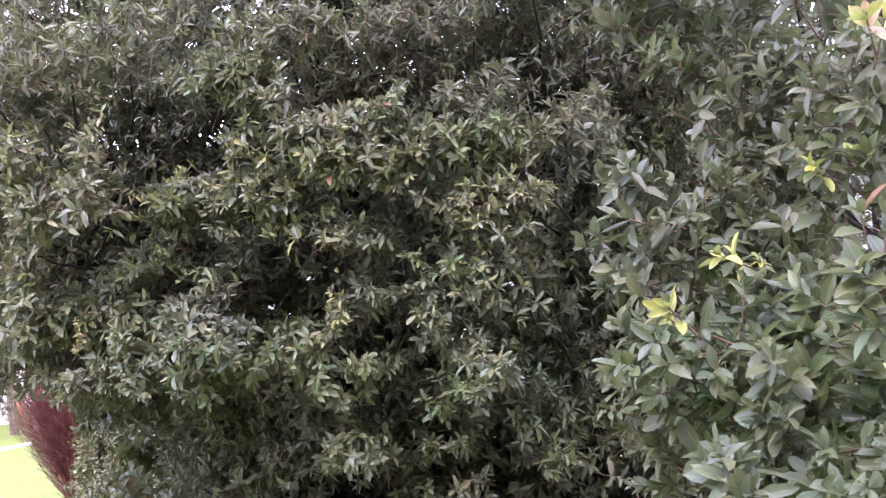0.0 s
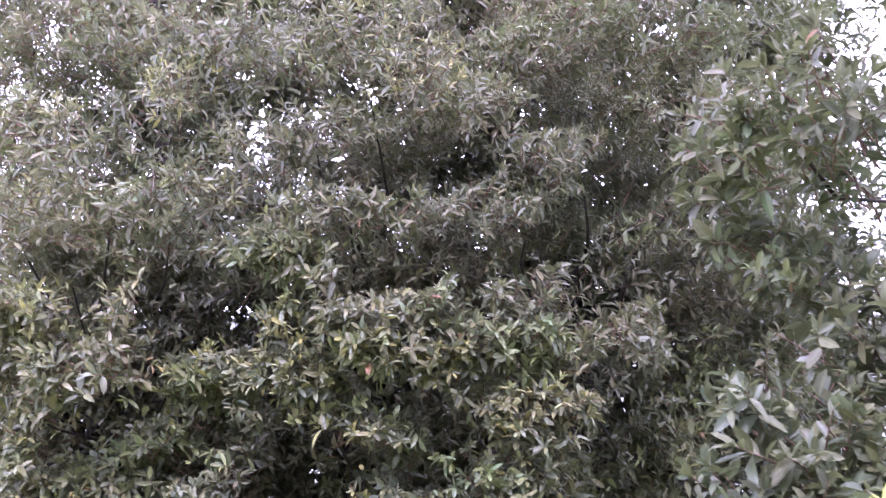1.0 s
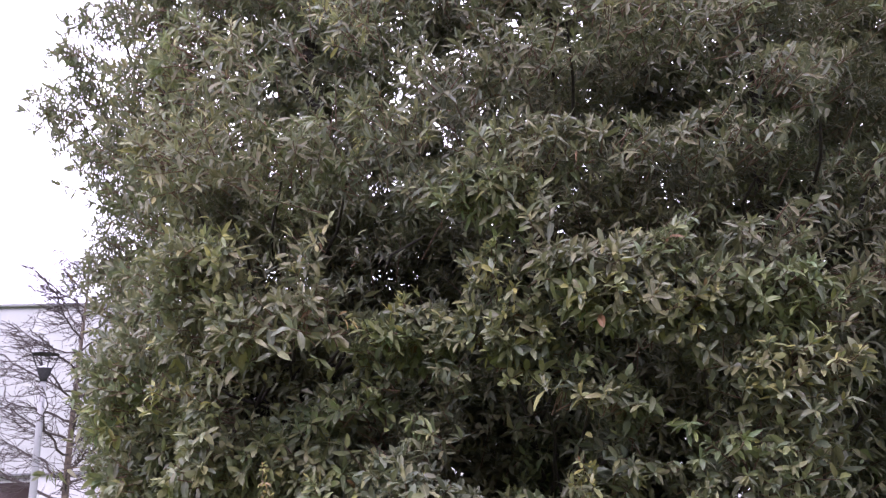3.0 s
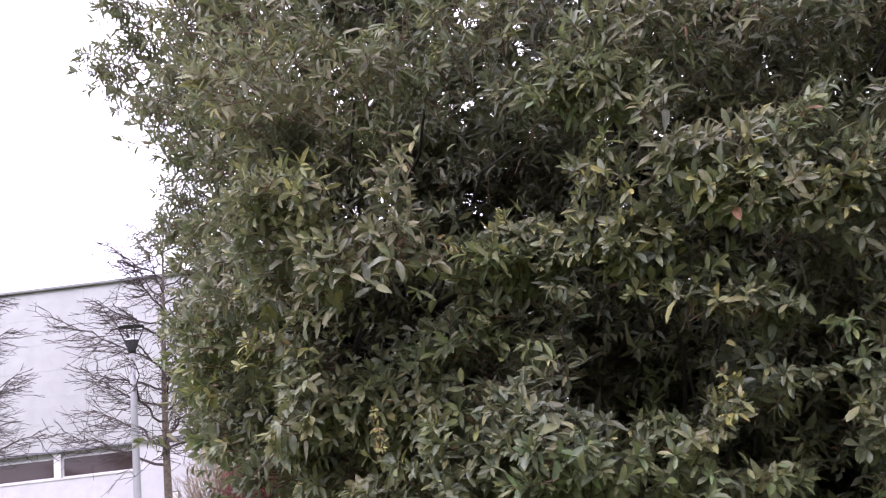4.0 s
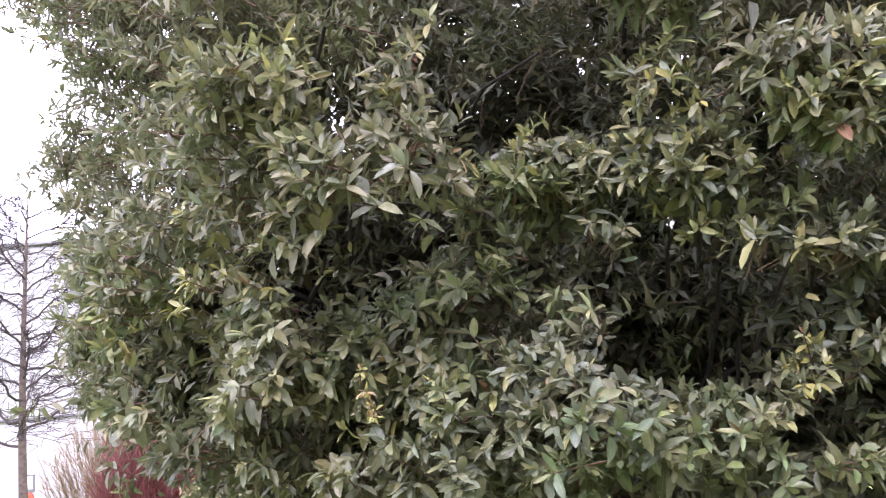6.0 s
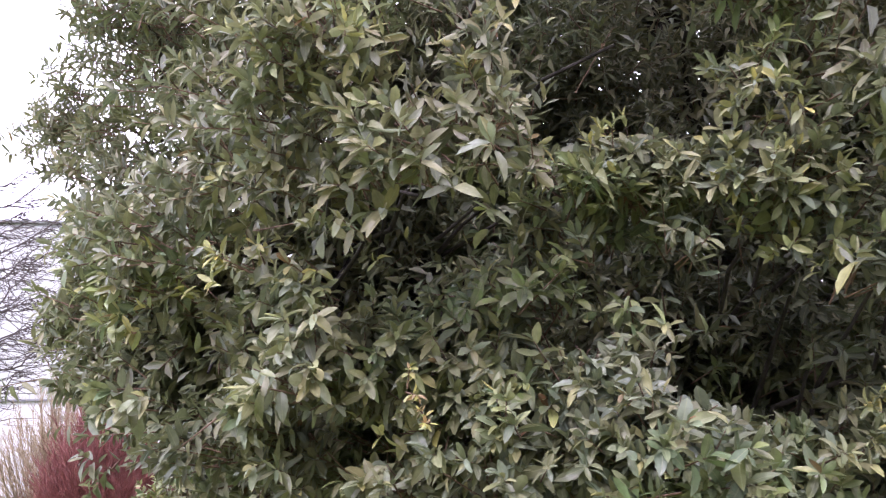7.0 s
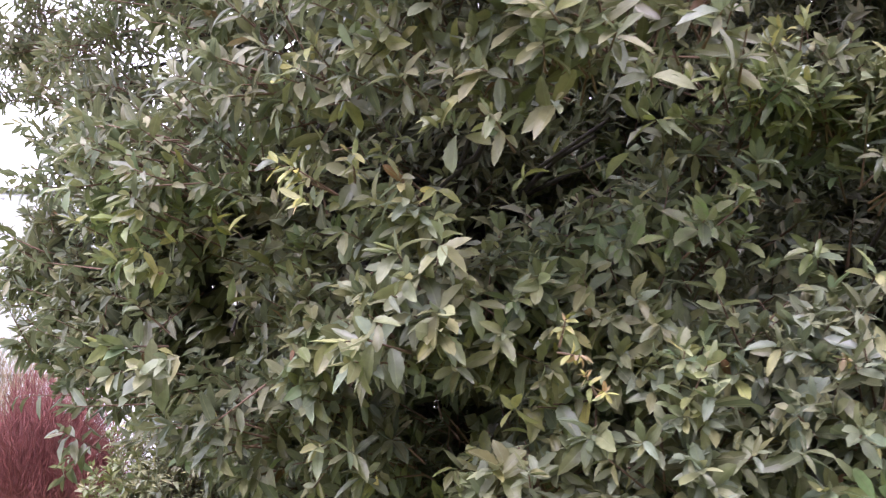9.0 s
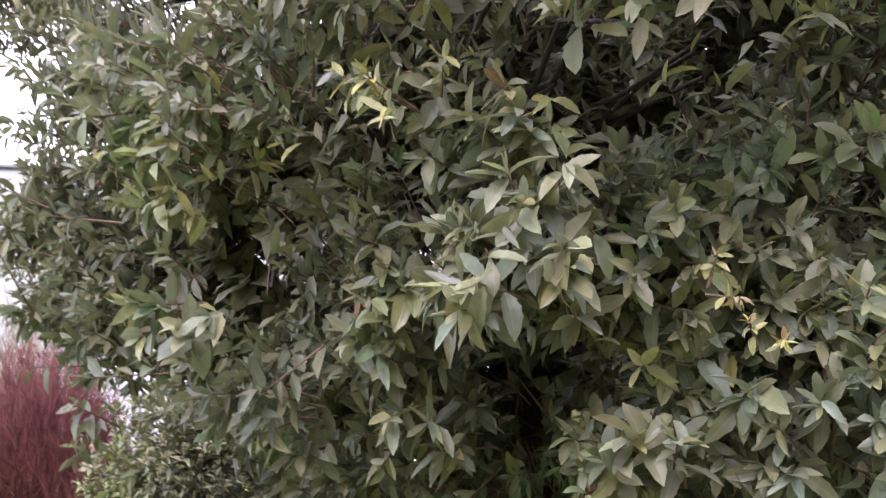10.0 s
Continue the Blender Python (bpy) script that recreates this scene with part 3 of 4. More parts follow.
MIDDLE = [
    (-0.65, 3.47, 2.57, 0.14, 0.09, 0.1), (-0.46, 3.44, 2.4, 0.07, 0.07, 0.1),
    (-0.6, 3.52, 2.29, 0.12, 0.09, 0.25), (-0.27, 3.39, 2.3, 0.09, 0.06, 0.22),
    (-0.19, 3.4, 2.17, 0.17, 0.07, 0.35), (-0.02, 3.43, 2.17, 0.14, 0.08, 0.35),
    (-0.63, 3.59, 2.14, 0.15, 0.07, 0.35), (-0.47, 3.56, 2.02, 0.13, 0.06, 0.32),
    (-0.8, 3.69, 2.11, 0.1, 0.05, 0.32), (-0.96, 3.74, 2.15, 0.11, 0.06, 0.32),
    (-1.06, 3.74, 2.08, 0.1, 0.05, 0.1), (0.04, 3.58, 1.7, 0.11, 0.06, 0.1),
    (-0.28, 3.53, 1.85, 0.11, 0.07, 0.15), (-0.44, 3.54, 1.88, 0.05, 0.04, 0.2),
    (0.01, 3.54, 1.85, 0.11, 0.07, 0.1), (-0.12, 3.43, 2.35, 0.11, 0.08, 0.1),
]
LEFT = [
    (-1.25, 3.53, 2.38, 0.11, 0.07, 0.0), (-1.64, 3.47, 2.35, 0.14, 0.09, 0.3),
    (-1.47, 3.41, 2.22, 0.08, 0.08, 0.1), (-1.76, 3.58, 2.27, 0.13, 0.09, 0.15),
    (-1.58, 3.62, 2.13, 0.2, 0.08, 0.1), (-1.27, 3.53, 2.05, 0.06, 0.06, 0.1),
    (-2.08, 4.06, 2.1, 0.13, 0.11, 0.1), (-2.14, 4.08, 1.97, 0.06, 0.05, 0.4),
    (-2.06, 4.1, 1.82, 0.09, 0.11, 0.05), (-1.87, 3.9, 1.96, 0.04, 0.04, 0.5),
    (-1.29, 3.41, 2.22, 0.04, 0.04, 0.8), (-1.97, 4.1, 2.93, 0.19, 0.12, 0.2),
    (-1.52, 3.52, 2.59, 0.11, 0.08, 0.0), (-1.11, 3.59, 2.67, 0.16, 0.07, 0.0),
    (-0.86, 3.55, 2.58, 0.1, 0.07, 0.0), (-1.23, 3.44, 2.16, 0.09, 0.06, 0.0),
]
LOWER = [
    (-1.39, 3.79, 1.64, 0.14, 0.07, 0.05), (-1.36, 3.81, 1.75, 0.16, 0.06, 0.1),
    (-1.09, 3.88, 1.75, 0.12, 0.06, 0.1), (-0.91, 3.64, 1.68, 0.12, 0.05, 0.05),
    (-0.96, 3.59, 1.53, 0.18, 0.07, 0.02), (-0.79, 3.6, 1.48, 0.13, 0.06, 0),
    (-1.11, 3.73, 1.6, 0.15, 0.06, 0.0), (-1.35, 4.03, 1.47, 0.14, 0.08, 0),
    (-0.44, 3.8, 1.54, 0.15, 0.06, 0), (-0.3, 3.62, 1.58, 0.08, 0.06, 0.5),
    (-0.04, 3.58, 1.54, 0.11, 0.09, 0), (-0.36, 3.75, 1.43, 0.16, 0.08, 0),
    (-0.82, 3.7, 1.8, 0.13, 0.06, 0.1), (-0.88, 3.63, 1.95, 0.15, 0.06, 0.1),
    (-1.58, 3.89, 1.75, 0.15, 0.09, 0.1), (-0.12, 3.58, 1.69, 0.1, 0.06, 0.0),
]
LOWER_RIGHT = [
    (0.3, 3.47, 1.89, 0.15, 0.14, 0.25), (0.44, 3.43, 2.13, 0.13, 0.08, 0.0),
    (0.75, 3.45, 2.27, 0.11, 0.08, 0.0), (0.08, 3.46, 2.2, 0.13, 0.1, 0.0),
    (0.3, 3.45, 2.39, 0.13, 0.09, 0.0), (-0.87, 3.64, 1.63, 0.18, 0.09, 0.0),
    (-0.01, 3.67, 1.5, 0.11, 0.08, 0.1), (-0.91, 3.61, 1.46, 0.2, 0.11, 0.12),
    (-0.4, 3.76, 1.36, 0.21, 0.11, 0.05), (0.17, 3.68, 1.29, 0.16, 0.11, 0.0),
    (0.31, 3.51, 1.63, 0.13, 0.1, 0.0), (-0.12, 3.66, 1.76, 0.13, 0.1, 0.0),
    (0.08, 3.9, 1.08, 0.1, 0.13, 0.0), (0.38, 3.8, 1.2, 0.08, 0.08, 0.0),
    (0.47, 3.8, 1.0, 0.12, 0.12, 0.0), (-0.58, 4.1, 1.08, 0.22, 0.13, 0.0),
]
TOP = [
    (-2.13, 4.6, 4.35, 0.37, 0.2, 0.0), (-1.33, 4.2, 3.8, 0.26, 0.17, 0.3),
    (-0.38, 4.0, 3.96, 0.33, 0.17, 0.0), (0.16, 4.0, 3.97, 0.31, 0.17, 0.0),
    (0.61, 3.8, 3.73, 0.29, 0.16, 0.0), (1.11, 3.8, 3.71, 0.33, 0.19, 0.0),
    (1.18, 3.6, 3.08, 0.3, 0.22, 0.0), (0.43, 3.9, 3.55, 0.3, 0.15, 0.0),
    (-0.89, 4.0, 3.76, 0.36, 0.16, 0.0), (-1.52, 4.2, 3.88, 0.31, 0.2, 0.0),
    (-2.14, 4.5, 3.92, 0.34, 0.25, 0.15), (-0.07, 3.8, 3.56, 0.2, 0.12, 0.3),
    (0.56, 3.5, 2.95, 0.2, 0.09, 0.0), (-1.23, 4.0, 3.58, 0.15, 0.13, 0.4),
]
LOW_LEFT = [
    (-1.91, 3.9, 2.21, 0.17, 0.1, 0.1), (-2.21, 4.2, 2.09, 0.1, 0.11, 0.15),
    (-2.18, 4.2, 1.92, 0.11, 0.08, 0.35), (-1.98, 4.05, 1.72, 0.16, 0.14, 0.05),
    (-1.8, 3.72, 1.95, 0.04, 0.04, 0.6), (-1.62, 3.75, 1.71, 0.16, 0.07, 0.0),
    (-1.37, 3.78, 1.6, 0.14, 0.06, 0.15), (-1.3, 3.65, 1.51, 0.11, 0.07, 0.1),
    (-1.49, 3.8, 1.48, 0.08, 0.06, 0), (-0.95, 3.62, 1.67, 0.1, 0.06, 0.02),
    (-0.93, 3.45, 1.53, 0.14, 0.08, 0), (-1.09, 3.85, 1.79, 0.17, 0.09, 0.1),
    (-1.0, 3.95, 1.97, 0.17, 0.08, 0.1), (-0.82, 3.7, 2.1, 0.21, 0.06, 0.05),
    (-1.29, 3.4, 2.06, 0.07, 0.04, 0.1), (-0.99, 3.85, 2.06, 0.13, 0.06, 0.0),
]
NEAREST = [
    (-1.53, 3.73, 1.74, 0.16, 0.06, 0.15), (-1.33, 3.7, 1.62, 0.09, 0.06, 0.2),
    (-1.49, 3.7, 1.44, 0.07, 0.05, 0.1), (-1.25, 3.6, 1.47, 0.1, 0.07, 0.05),
    (-1.83, 3.72, 1.92, 0.03, 0.04, 0.7), (-1.66, 3.72, 1.9, 0.04, 0.04, 0.2),
    (-1.95, 4.1, 1.78, 0.11, 0.09, 0.0), (-1.76, 4.15, 1.54, 0.1, 0.08, 0),
    (-1.94, 4.2, 1.53, 0.08, 0.08, 0), (-1.4, 3.58, 1.97, 0.06, 0.05, 0.15),
    (-1.29, 3.88, 1.92, 0.11, 0.06, 0.1), (-1.12, 3.83, 1.85, 0.13, 0.07, 0.1),
    (-2.11, 4.15, 1.73, 0.09, 0.09, 0.2), (-2.1, 4.15, 1.95, 0.1, 0.08, 0.3),
    (-1.88, 4.0, 1.7, 0.1, 0.07, 0.0), (-1.54, 3.53, 1.99, 0.07, 0.04, 0.2),
]
FAR_LEFT = [
    (-2.93, 5.8, 3.02, 0.11, 0.14, 0.0), (-2.86, 5.2, 3.67, 0.17, 0.27, 0.0),
    (-2.57, 5.0, 3.26, 0.15, 0.22, 0.1), (-2.33, 4.8, 3.61, 0.2, 0.21, 0.2),
    (-2.82, 5.8, 3.13, 0.19, 0.25, 0.0), (-2.93, 5.9, 2.96, 0.14, 0.12, 0.0),
    (-2.47, 5.4, 3.13, 0.17, 0.17, 0.0), (-2.88, 5.2, 4.75, 0.23, 0.23, 0.0),
    (-2.81, 5.0, 3.98, 0.15, 0.21, 0.1), (-3.1, 5.3, 3.77, 0.11, 0.15, 0.0),
    (-2.44, 4.7, 3.2, 0.19, 0.22, 0.15), (-2.57, 5.6, 2.85, 0.13, 0.15, 0.0),
    (-2.24, 4.5, 3.41, 0.23, 0.24, 0.25), (-2.45, 4.9, 4.6, 0.27, 0.29, 0.0),
]
SKIRT = [
    (-1.77, 4.75, 1.3, 0.16, 0.08, 0.0), (-1.54, 4.8, 1.36, 0.07, 0.11, 0.0),
    (-2.04, 4.3, 1.59, 0.07, 0.07, 0.1), (-1.79, 4.5, 1.59, 0.1, 0.08, 0.0),
    (-1.93, 4.4, 1.57, 0.11, 0.09, 0.05), (-1.83, 4.5, 1.52, 0.14, 0.1, 0.0),
    (-1.7, 4.5, 1.39, 0.14, 0.08, 0.05),
]
SKIRT_FRONT = [
    (-1.37, 4.3, 1.49, 0.17, 0.1, 0.05), (-1.15, 4.3, 1.33, 0.17, 0.11, 0.05),
    (-1.53, 4.5, 1.34, 0.11, 0.1, 0.05), (-0.96, 4.3, 1.15, 0.17, 0.11, 0.05),
    (-1.28, 4.5, 1.06, 0.18, 0.11, 0.05), (-0.75, 4.1, 1.29, 0.16, 0.09, 0.05),
    (-1.61, 4.4, 1.52, 0.12, 0.09, 0.05), (-1.92, 4.6, 1.67, 0.15, 0.09, 0.05),
    (-0.69, 4.2, 1.0, 0.16, 0.09, 0.05), (-0.96, 4.3, 0.89, 0.17, 0.1, 0.05),
    (-0.54, 4.0, 1.2, 0.13, 0.09, 0.05), (-1.9, 4.4, 1.86, 0.12, 0.1, 0.05),
]
LEFT_BACK = [
    (-2.13, 5.0, 1.58, 0.08, 0.08, 0.1), (-2.2, 4.9, 1.64, 0.08, 0.06, 0.1),
    (-2.0, 5.0, 1.52, 0.09, 0.07, 0.05), (-2.47, 5.1, 2.36, 0.12, 0.1, 0.1),
    (-2.36, 5.1, 2.12, 0.11, 0.1, 0.1), (-2.47, 5.2, 1.98, 0.11, 0.11, 0.1),
    (-2.34, 5.1, 1.86, 0.11, 0.1, 0.05), (-2.42, 5.1, 1.74, 0.11, 0.1, 0.05),
    (-2.26, 5.0, 2.21, 0.11, 0.1, 0.1), (-2.57, 5.3, 2.05, 0.12, 0.11, 0.1),
    (-2.22, 5.0, 1.97, 0.1, 0.1, 0.05), (-2.53, 5.2, 1.88, 0.11, 0.11, 0.1),
    (-2.42, 5.1, 2.54, 0.12, 0.11, 0.1),
]
RIGHT_SIDE = [
    (-1.48, 3.54, 1.67, 0.02, 0.03, 1.6), (-1.01, 3.5, 1.67, 0.01, 0.02, 1.6),
    (-1.42, 3.5, 1.6, 0.01, 0.01, 1.5), (-1.14, 3.87, 2.02, 0.09, 0.05, 0.2),
    (-1.12, 3.77, 1.87, 0.07, 0.05, 0.2), (-1.2, 3.72, 1.68, 0.07, 0.05, 0.2),
    (-1.25, 3.57, 1.57, 0.04, 0.04, 0.25), (-1.67, 3.67, 1.76, 0.05, 0.03, 0.2),
    (-1.7, 3.65, 1.68, 0.06, 0.04, 0.25), (-1.28, 3.82, 1.89, 0.08, 0.04, 0.2),
]
LEFT_SIDE = [
    (-2.68, 5.35, 2.11, 0.1, 0.1, 0.1), (-2.72, 5.35, 1.99, 0.09, 0.1, 0.2),
    (-2.64, 5.35, 1.85, 0.1, 0.09, 0.1), (-3.05, 6.05, 2.98, 0.18, 0.18, 0.0),
    (-2.59, 5.25, 2.51, 0.13, 0.13, 0.1), (-2.58, 5.15, 2.31, 0.11, 0.11, 0.1),
    (-2.43, 5.05, 2.15, 0.09, 0.08, 0.1), (-2.59, 5.35, 2.77, 0.14, 0.12, 0.0),
    (-2.64, 5.5, 2.14, 0.12, 0.12, 0.2), (-2.66, 5.55, 1.98, 0.11, 0.12, 0.15),
    (-2.62, 5.55, 1.8, 0.1, 0.1, 0.1), (-2.49, 5.45, 1.68, 0.14, 0.08, 0.05),
    (-2.49, 5.25, 2.34, 0.11, 0.11, 0.15), (-2.3, 5.05, 2.06, 0.12, 0.11, 0.1),
    (-2.28, 5.05, 1.85, 0.11, 0.09, 0.1), (-2.19, 4.95, 1.65, 0.11, 0.07, 0.0),
]
SHELVES_LATE = [
    (-1.69, 3.58, 2.18, 0.08, 0.04, 0.2), (-1.51, 3.49, 2.23, 0.06, 0.03, 0.3),
    (-1.27, 3.51, 2.27, 0.03, 0.03, 0.8), (-1.3, 3.55, 2.14, 0.03, 0.03, 0.6),
    (-1.24, 3.59, 2.08, 0.04, 0.02, 0.3), (-1.82, 3.75, 2.14, 0.04, 0.02, 0.4),
    (-0.92, 3.64, 2.19, 0.05, 0.02, 0.4), (-1.05, 3.65, 2.1, 0.05, 0.02, 0.3),
    (-0.84, 3.64, 2.08, 0.08, 0.03, 0.25), (-0.68, 3.56, 2.14, 0.06, 0.03, 0.25),
    (-0.96, 3.67, 1.95, 0.09, 0.04, 0.0), (-1.25, 3.66, 1.87, 0.09, 0.03, 0.0),
    (-1.53, 3.73, 1.73, 0.08, 0.05, 0.15), (-1.31, 3.68, 1.73, 0.09, 0.03, 0.1),
    (-1.1, 3.65, 1.68, 0.07, 0.04, 0.15), (-0.98, 3.62, 1.65, 0.07, 0.03, 0.3),
]
SHELVES_MIDDLE = [
    (-1.71, 3.52, 2.37, 0.08, 0.06, 0.4), (-1.24, 3.48, 2.41, 0.07, 0.04, 0.2),
    (-0.65, 3.45, 2.55, 0.1, 0.04, 0.3), (-0.64, 3.51, 2.29, 0.08, 0.06, 0.4),
    (-0.4, 3.41, 2.31, 0.08, 0.03, 0.25), (-0.6, 3.55, 2.1, 0.12, 0.05, 0.35),
    (-0.93, 3.65, 2.13, 0.12, 0.04, 0.3), (-0.28, 3.4, 2.14, 0.09, 0.04, 0.4),
    (-0.08, 3.39, 2.17, 0.1, 0.04, 0.4), (-0.45, 3.53, 1.87, 0.04, 0.04, 0.4),
    (-0.29, 3.51, 1.85, 0.07, 0.04, 0.2), (-0.29, 3.6, 1.59, 0.07, 0.04, 0.45),
    (-0.49, 3.64, 1.5, 0.11, 0.04, 0.2), (-1.22, 3.67, 1.61, 0.12, 0.04, 0.25),
    (-0.91, 3.59, 1.52, 0.08, 0.04, 0.4), (-0.92, 3.51, 2.82, 0.07, 0.04, 0.4),
]
SHELVES_NEAR = [
    (-1.82, 3.82, 1.96, 0.03, 0.02, 0.6), (-1.66, 3.69, 1.93, 0.03, 0.02, 0.3),
    (-1.66, 3.71, 1.89, 0.03, 0.02, 0.2), (-1.45, 3.61, 1.94, 0.03, 0.02, 0.2),
    (-1.73, 3.8, 1.85, 0.04, 0.02, 0.25), (-1.62, 3.75, 1.77, 0.05, 0.03, 0.3),
    (-1.66, 3.84, 1.69, 0.05, 0.03, 0.25), (-1.56, 3.77, 1.66, 0.04, 0.02, 0.2),
    (-1.4, 3.69, 1.71, 0.04, 0.02, 0.2), (-1.37, 3.7, 1.61, 0.05, 0.02, 0.3),
    (-1.47, 3.81, 1.47, 0.03, 0.03, 0.3), (-1.28, 3.68, 1.49, 0.04, 0.03, 0.3),
    (-1.38, 3.73, 1.5, 0.03, 0.03, 0.1), (-1.8, 4.09, 1.57, 0.04, 0.04, 0.2),
    (-1.75, 4.11, 1.48, 0.05, 0.03, 0.3), (-2.03, 4.27, 1.66, 0.06, 0.04, 0.0),
]
SHELVES_EARLY = [
    (-1.02, 3.51, 2.85, 0.1, 0.07, 0.2), (-0.56, 3.44, 2.68, 0.1, 0.07, 0.2),
    (-0.69, 3.46, 2.55, 0.12, 0.05, 0.2), (-0.27, 3.4, 2.18, 0.15, 0.05, 0.3),
    (-0.58, 3.54, 2.1, 0.16, 0.05, 0.25), (-0.27, 3.6, 1.57, 0.08, 0.05, 0.5),
    (-1.35, 3.51, 2.19, 0.09, 0.09, 0.3), (-0.9, 3.58, 1.46, 0.12, 0.06, 0.2),
    (-0.41, 3.65, 1.39, 0.14, 0.07, 0.1), (0.29, 3.4, 2.18, 0.12, 0.07, 0.1),
    (0.32, 3.42, 1.92, 0.1, 0.06, 0.35), (0.21, 3.5, 1.66, 0.1, 0.09, 0.1),
    (-0.05, 3.57, 1.52, 0.11, 0.07, 0.15), (-0.7, 3.62, 1.9, 0.11, 0.04, 0.1),
    (0.2, 3.47, 1.32, 0.1, 0.09, 0.05), (-0.38, 3.72, 1.03, 0.14, 0.07, 0.0),
]
NEAR_TREE = [
    (0.5, 2.2, 2.18, 0.07, 0.03, 0.15), (0.59, 2.1, 2.07, 0.05, 0.03, 0.2),
    (0.68, 2.0, 2.01, 0.07, 0.03, 0.15), (0.84, 1.95, 1.99, 0.06, 0.04, 0.0),
    (0.71, 1.95, 1.91, 0.06, 0.04, 0.0), (0.81, 1.9, 1.84, 0.06, 0.04, 0.0),
    (0.71, 1.9, 1.79, 0.07, 0.04, 0.05), (0.63, 1.9, 1.76, 0.04, 0.02, 0.05),
    (0.71, 1.4, 1.83, 0.04, 0.03, 0.05), (0.71, 1.4, 1.8, 0.03, 0.03, 0.0),
    (0.68, 1.3, 1.85, 0.02, 0.01, 0.9), (0.71, 1.35, 1.75, 0.02, 0.02, 0.9),
    (0.72, 1.5, 1.71, 0.05, 0.02, 0.05), (0.64, 1.42, 1.66, 0.02, 0.02, 0.85),
    (0.72, 1.45, 1.65, 0.03, 0.03, 0.1), (0.72, 1.5, 1.6, 0.04, 0.02, 0.0),
]
NEAR_TREE_MIDDLE = [
    (0.47, 1.87, 1.79, 0.05, 0.02, 0.15), (0.39, 1.9, 1.75, 0.04, 0.03, 0.1),
    (0.46, 1.82, 1.68, 0.07, 0.03, 0.15), (0.57, 1.85, 1.66, 0.04, 0.04, 0.0),
    (0.49, 1.85, 1.62, 0.06, 0.03, 0.0), (0.6, 1.8, 1.6, 0.05, 0.03, 0.0),
    (0.35, 1.9, 1.58, 0.05, 0.03, 0.15), (0.4, 1.8, 1.53, 0.06, 0.02, 0.05),
    (0.53, 1.55, 1.54, 0.03, 0.02, 0.95), (0.34, 1.42, 1.47, 0.03, 0.02, 0.95),
    (0.68, 1.75, 1.53, 0.05, 0.03, 0.0), (0.75, 1.75, 1.51, 0.05, 0.04, 0.0),
    (0.62, 1.3, 1.49, 0.02, 0.03, 0.0), (0.59, 1.65, 1.47, 0.04, 0.02, 0.25),
    (0.51, 1.62, 1.43, 0.05, 0.03, 0.1), (0.4, 1.52, 1.43, 0.05, 0.03, 0.15),
]
NEAR_TREE_LOW = [
    (0.31, 1.62, 1.42, 0.04, 0.02, 0.2), (0.36, 1.58, 1.37, 0.06, 0.03, 0.15),
    (0.44, 1.42, 1.36, 0.04, 0.01, 0.0), (0.61, 1.62, 1.4, 0.06, 0.04, 0.0),
    (0.6, 1.5, 1.32, 0.05, 0.03, 0.0), (0.5, 1.52, 1.3, 0.06, 0.04, 0.0),
    (0.42, 1.6, 1.28, 0.05, 0.03, 0.0), (0.62, 1.3, 1.42, 0.02, 0.02, 0.0),
    (0.58, 1.42, 1.24, 0.06, 0.04, 0.0), (0.5, 1.42, 1.24, 0.05, 0.04, 0.0),
    (0.57, 1.3, 1.2, 0.02, 0.03, 0.0), (0.36, 1.35, 1.2, 0.03, 0.02, 0.1),
    (0.49, 1.38, 1.18, 0.04, 0.02, 0.0), (0.45, 1.5, 1.23, 0.04, 0.03, 0.0),
    (0.66, 1.45, 1.33, 0.03, 0.03, 0.0), (0.69, 1.6, 1.4, 0.04, 0.03, 0.0),
]
NEAR_TREE_HIGH = [
    (0.56, 2.0, 2.39, 0.15, 0.11, 0.12), 
    (0.65, 1.9, 2.43, 0.12, 0.13, 0.1), (0.5, 2.2, 2.39, 0.09, 0.09, 0.15),
    (0.79, 1.6, 2.04, 0.07, 0.07, 0.1),
    (0.7, 2.3, 2.19, 0.15, 0.06, 0.1), (0.87, 2.1, 2.37, 0.17, 0.1, 0.1),
    (0.53, 2.2, 1.11, 0.13, 0.13, 0.0), (0.46, 2.2, 1.26, 0.1, 0.08, 0.0),
]
# shaded rooms between the boughs: middle x, y, z, lean across and up with depth, half width and half height
RECESS_TOP = [
    (0.11, 3.81, 3.75, 0.13, 0.65, 0.11, 0.13), (0.44, 3.51, 3.11, 0.24, 0.51, 0.15, 0.09),
    (-1.28, 3.52, 2.89, -0.29, 0.44, 0.1, 0.06), (0.76, 3.49, 2.89, 0.35, 0.44, 0.17, 0.2),
    (-0.3, 3.48, 2.86, 0.01, 0.44, 0.22, 0.08), (-1.25, 3.54, 2.56, -0.16, 0.4, 0.12, 0.05),
    (0.43, 3.45, 2.56, 0.13, 0.32, 0.14, 0.11), (-1.54, 3.53, 2.49, -0.17, 0.45, 0.07, 0.08),
    (-1.47, 3.53, 2.48, -0.24, 0.37, 0.11, 0.07), (0.18, 3.44, 2.47, 0.05, 0.29, 0.16, 0.08),
    (-0.22, 3.45, 2.45, 0.04, 0.31, 0.12, 0.08), (-1.0, 3.6, 2.43, -0.2, 0.29, 0.23, 0.09),
    (-0.29, 3.45, 2.43, 0.22, 0.36, 0.15, 0.08), (-0.15, 3.44, 2.43, -0.04, 0.28, 0.13, 0.08),
]
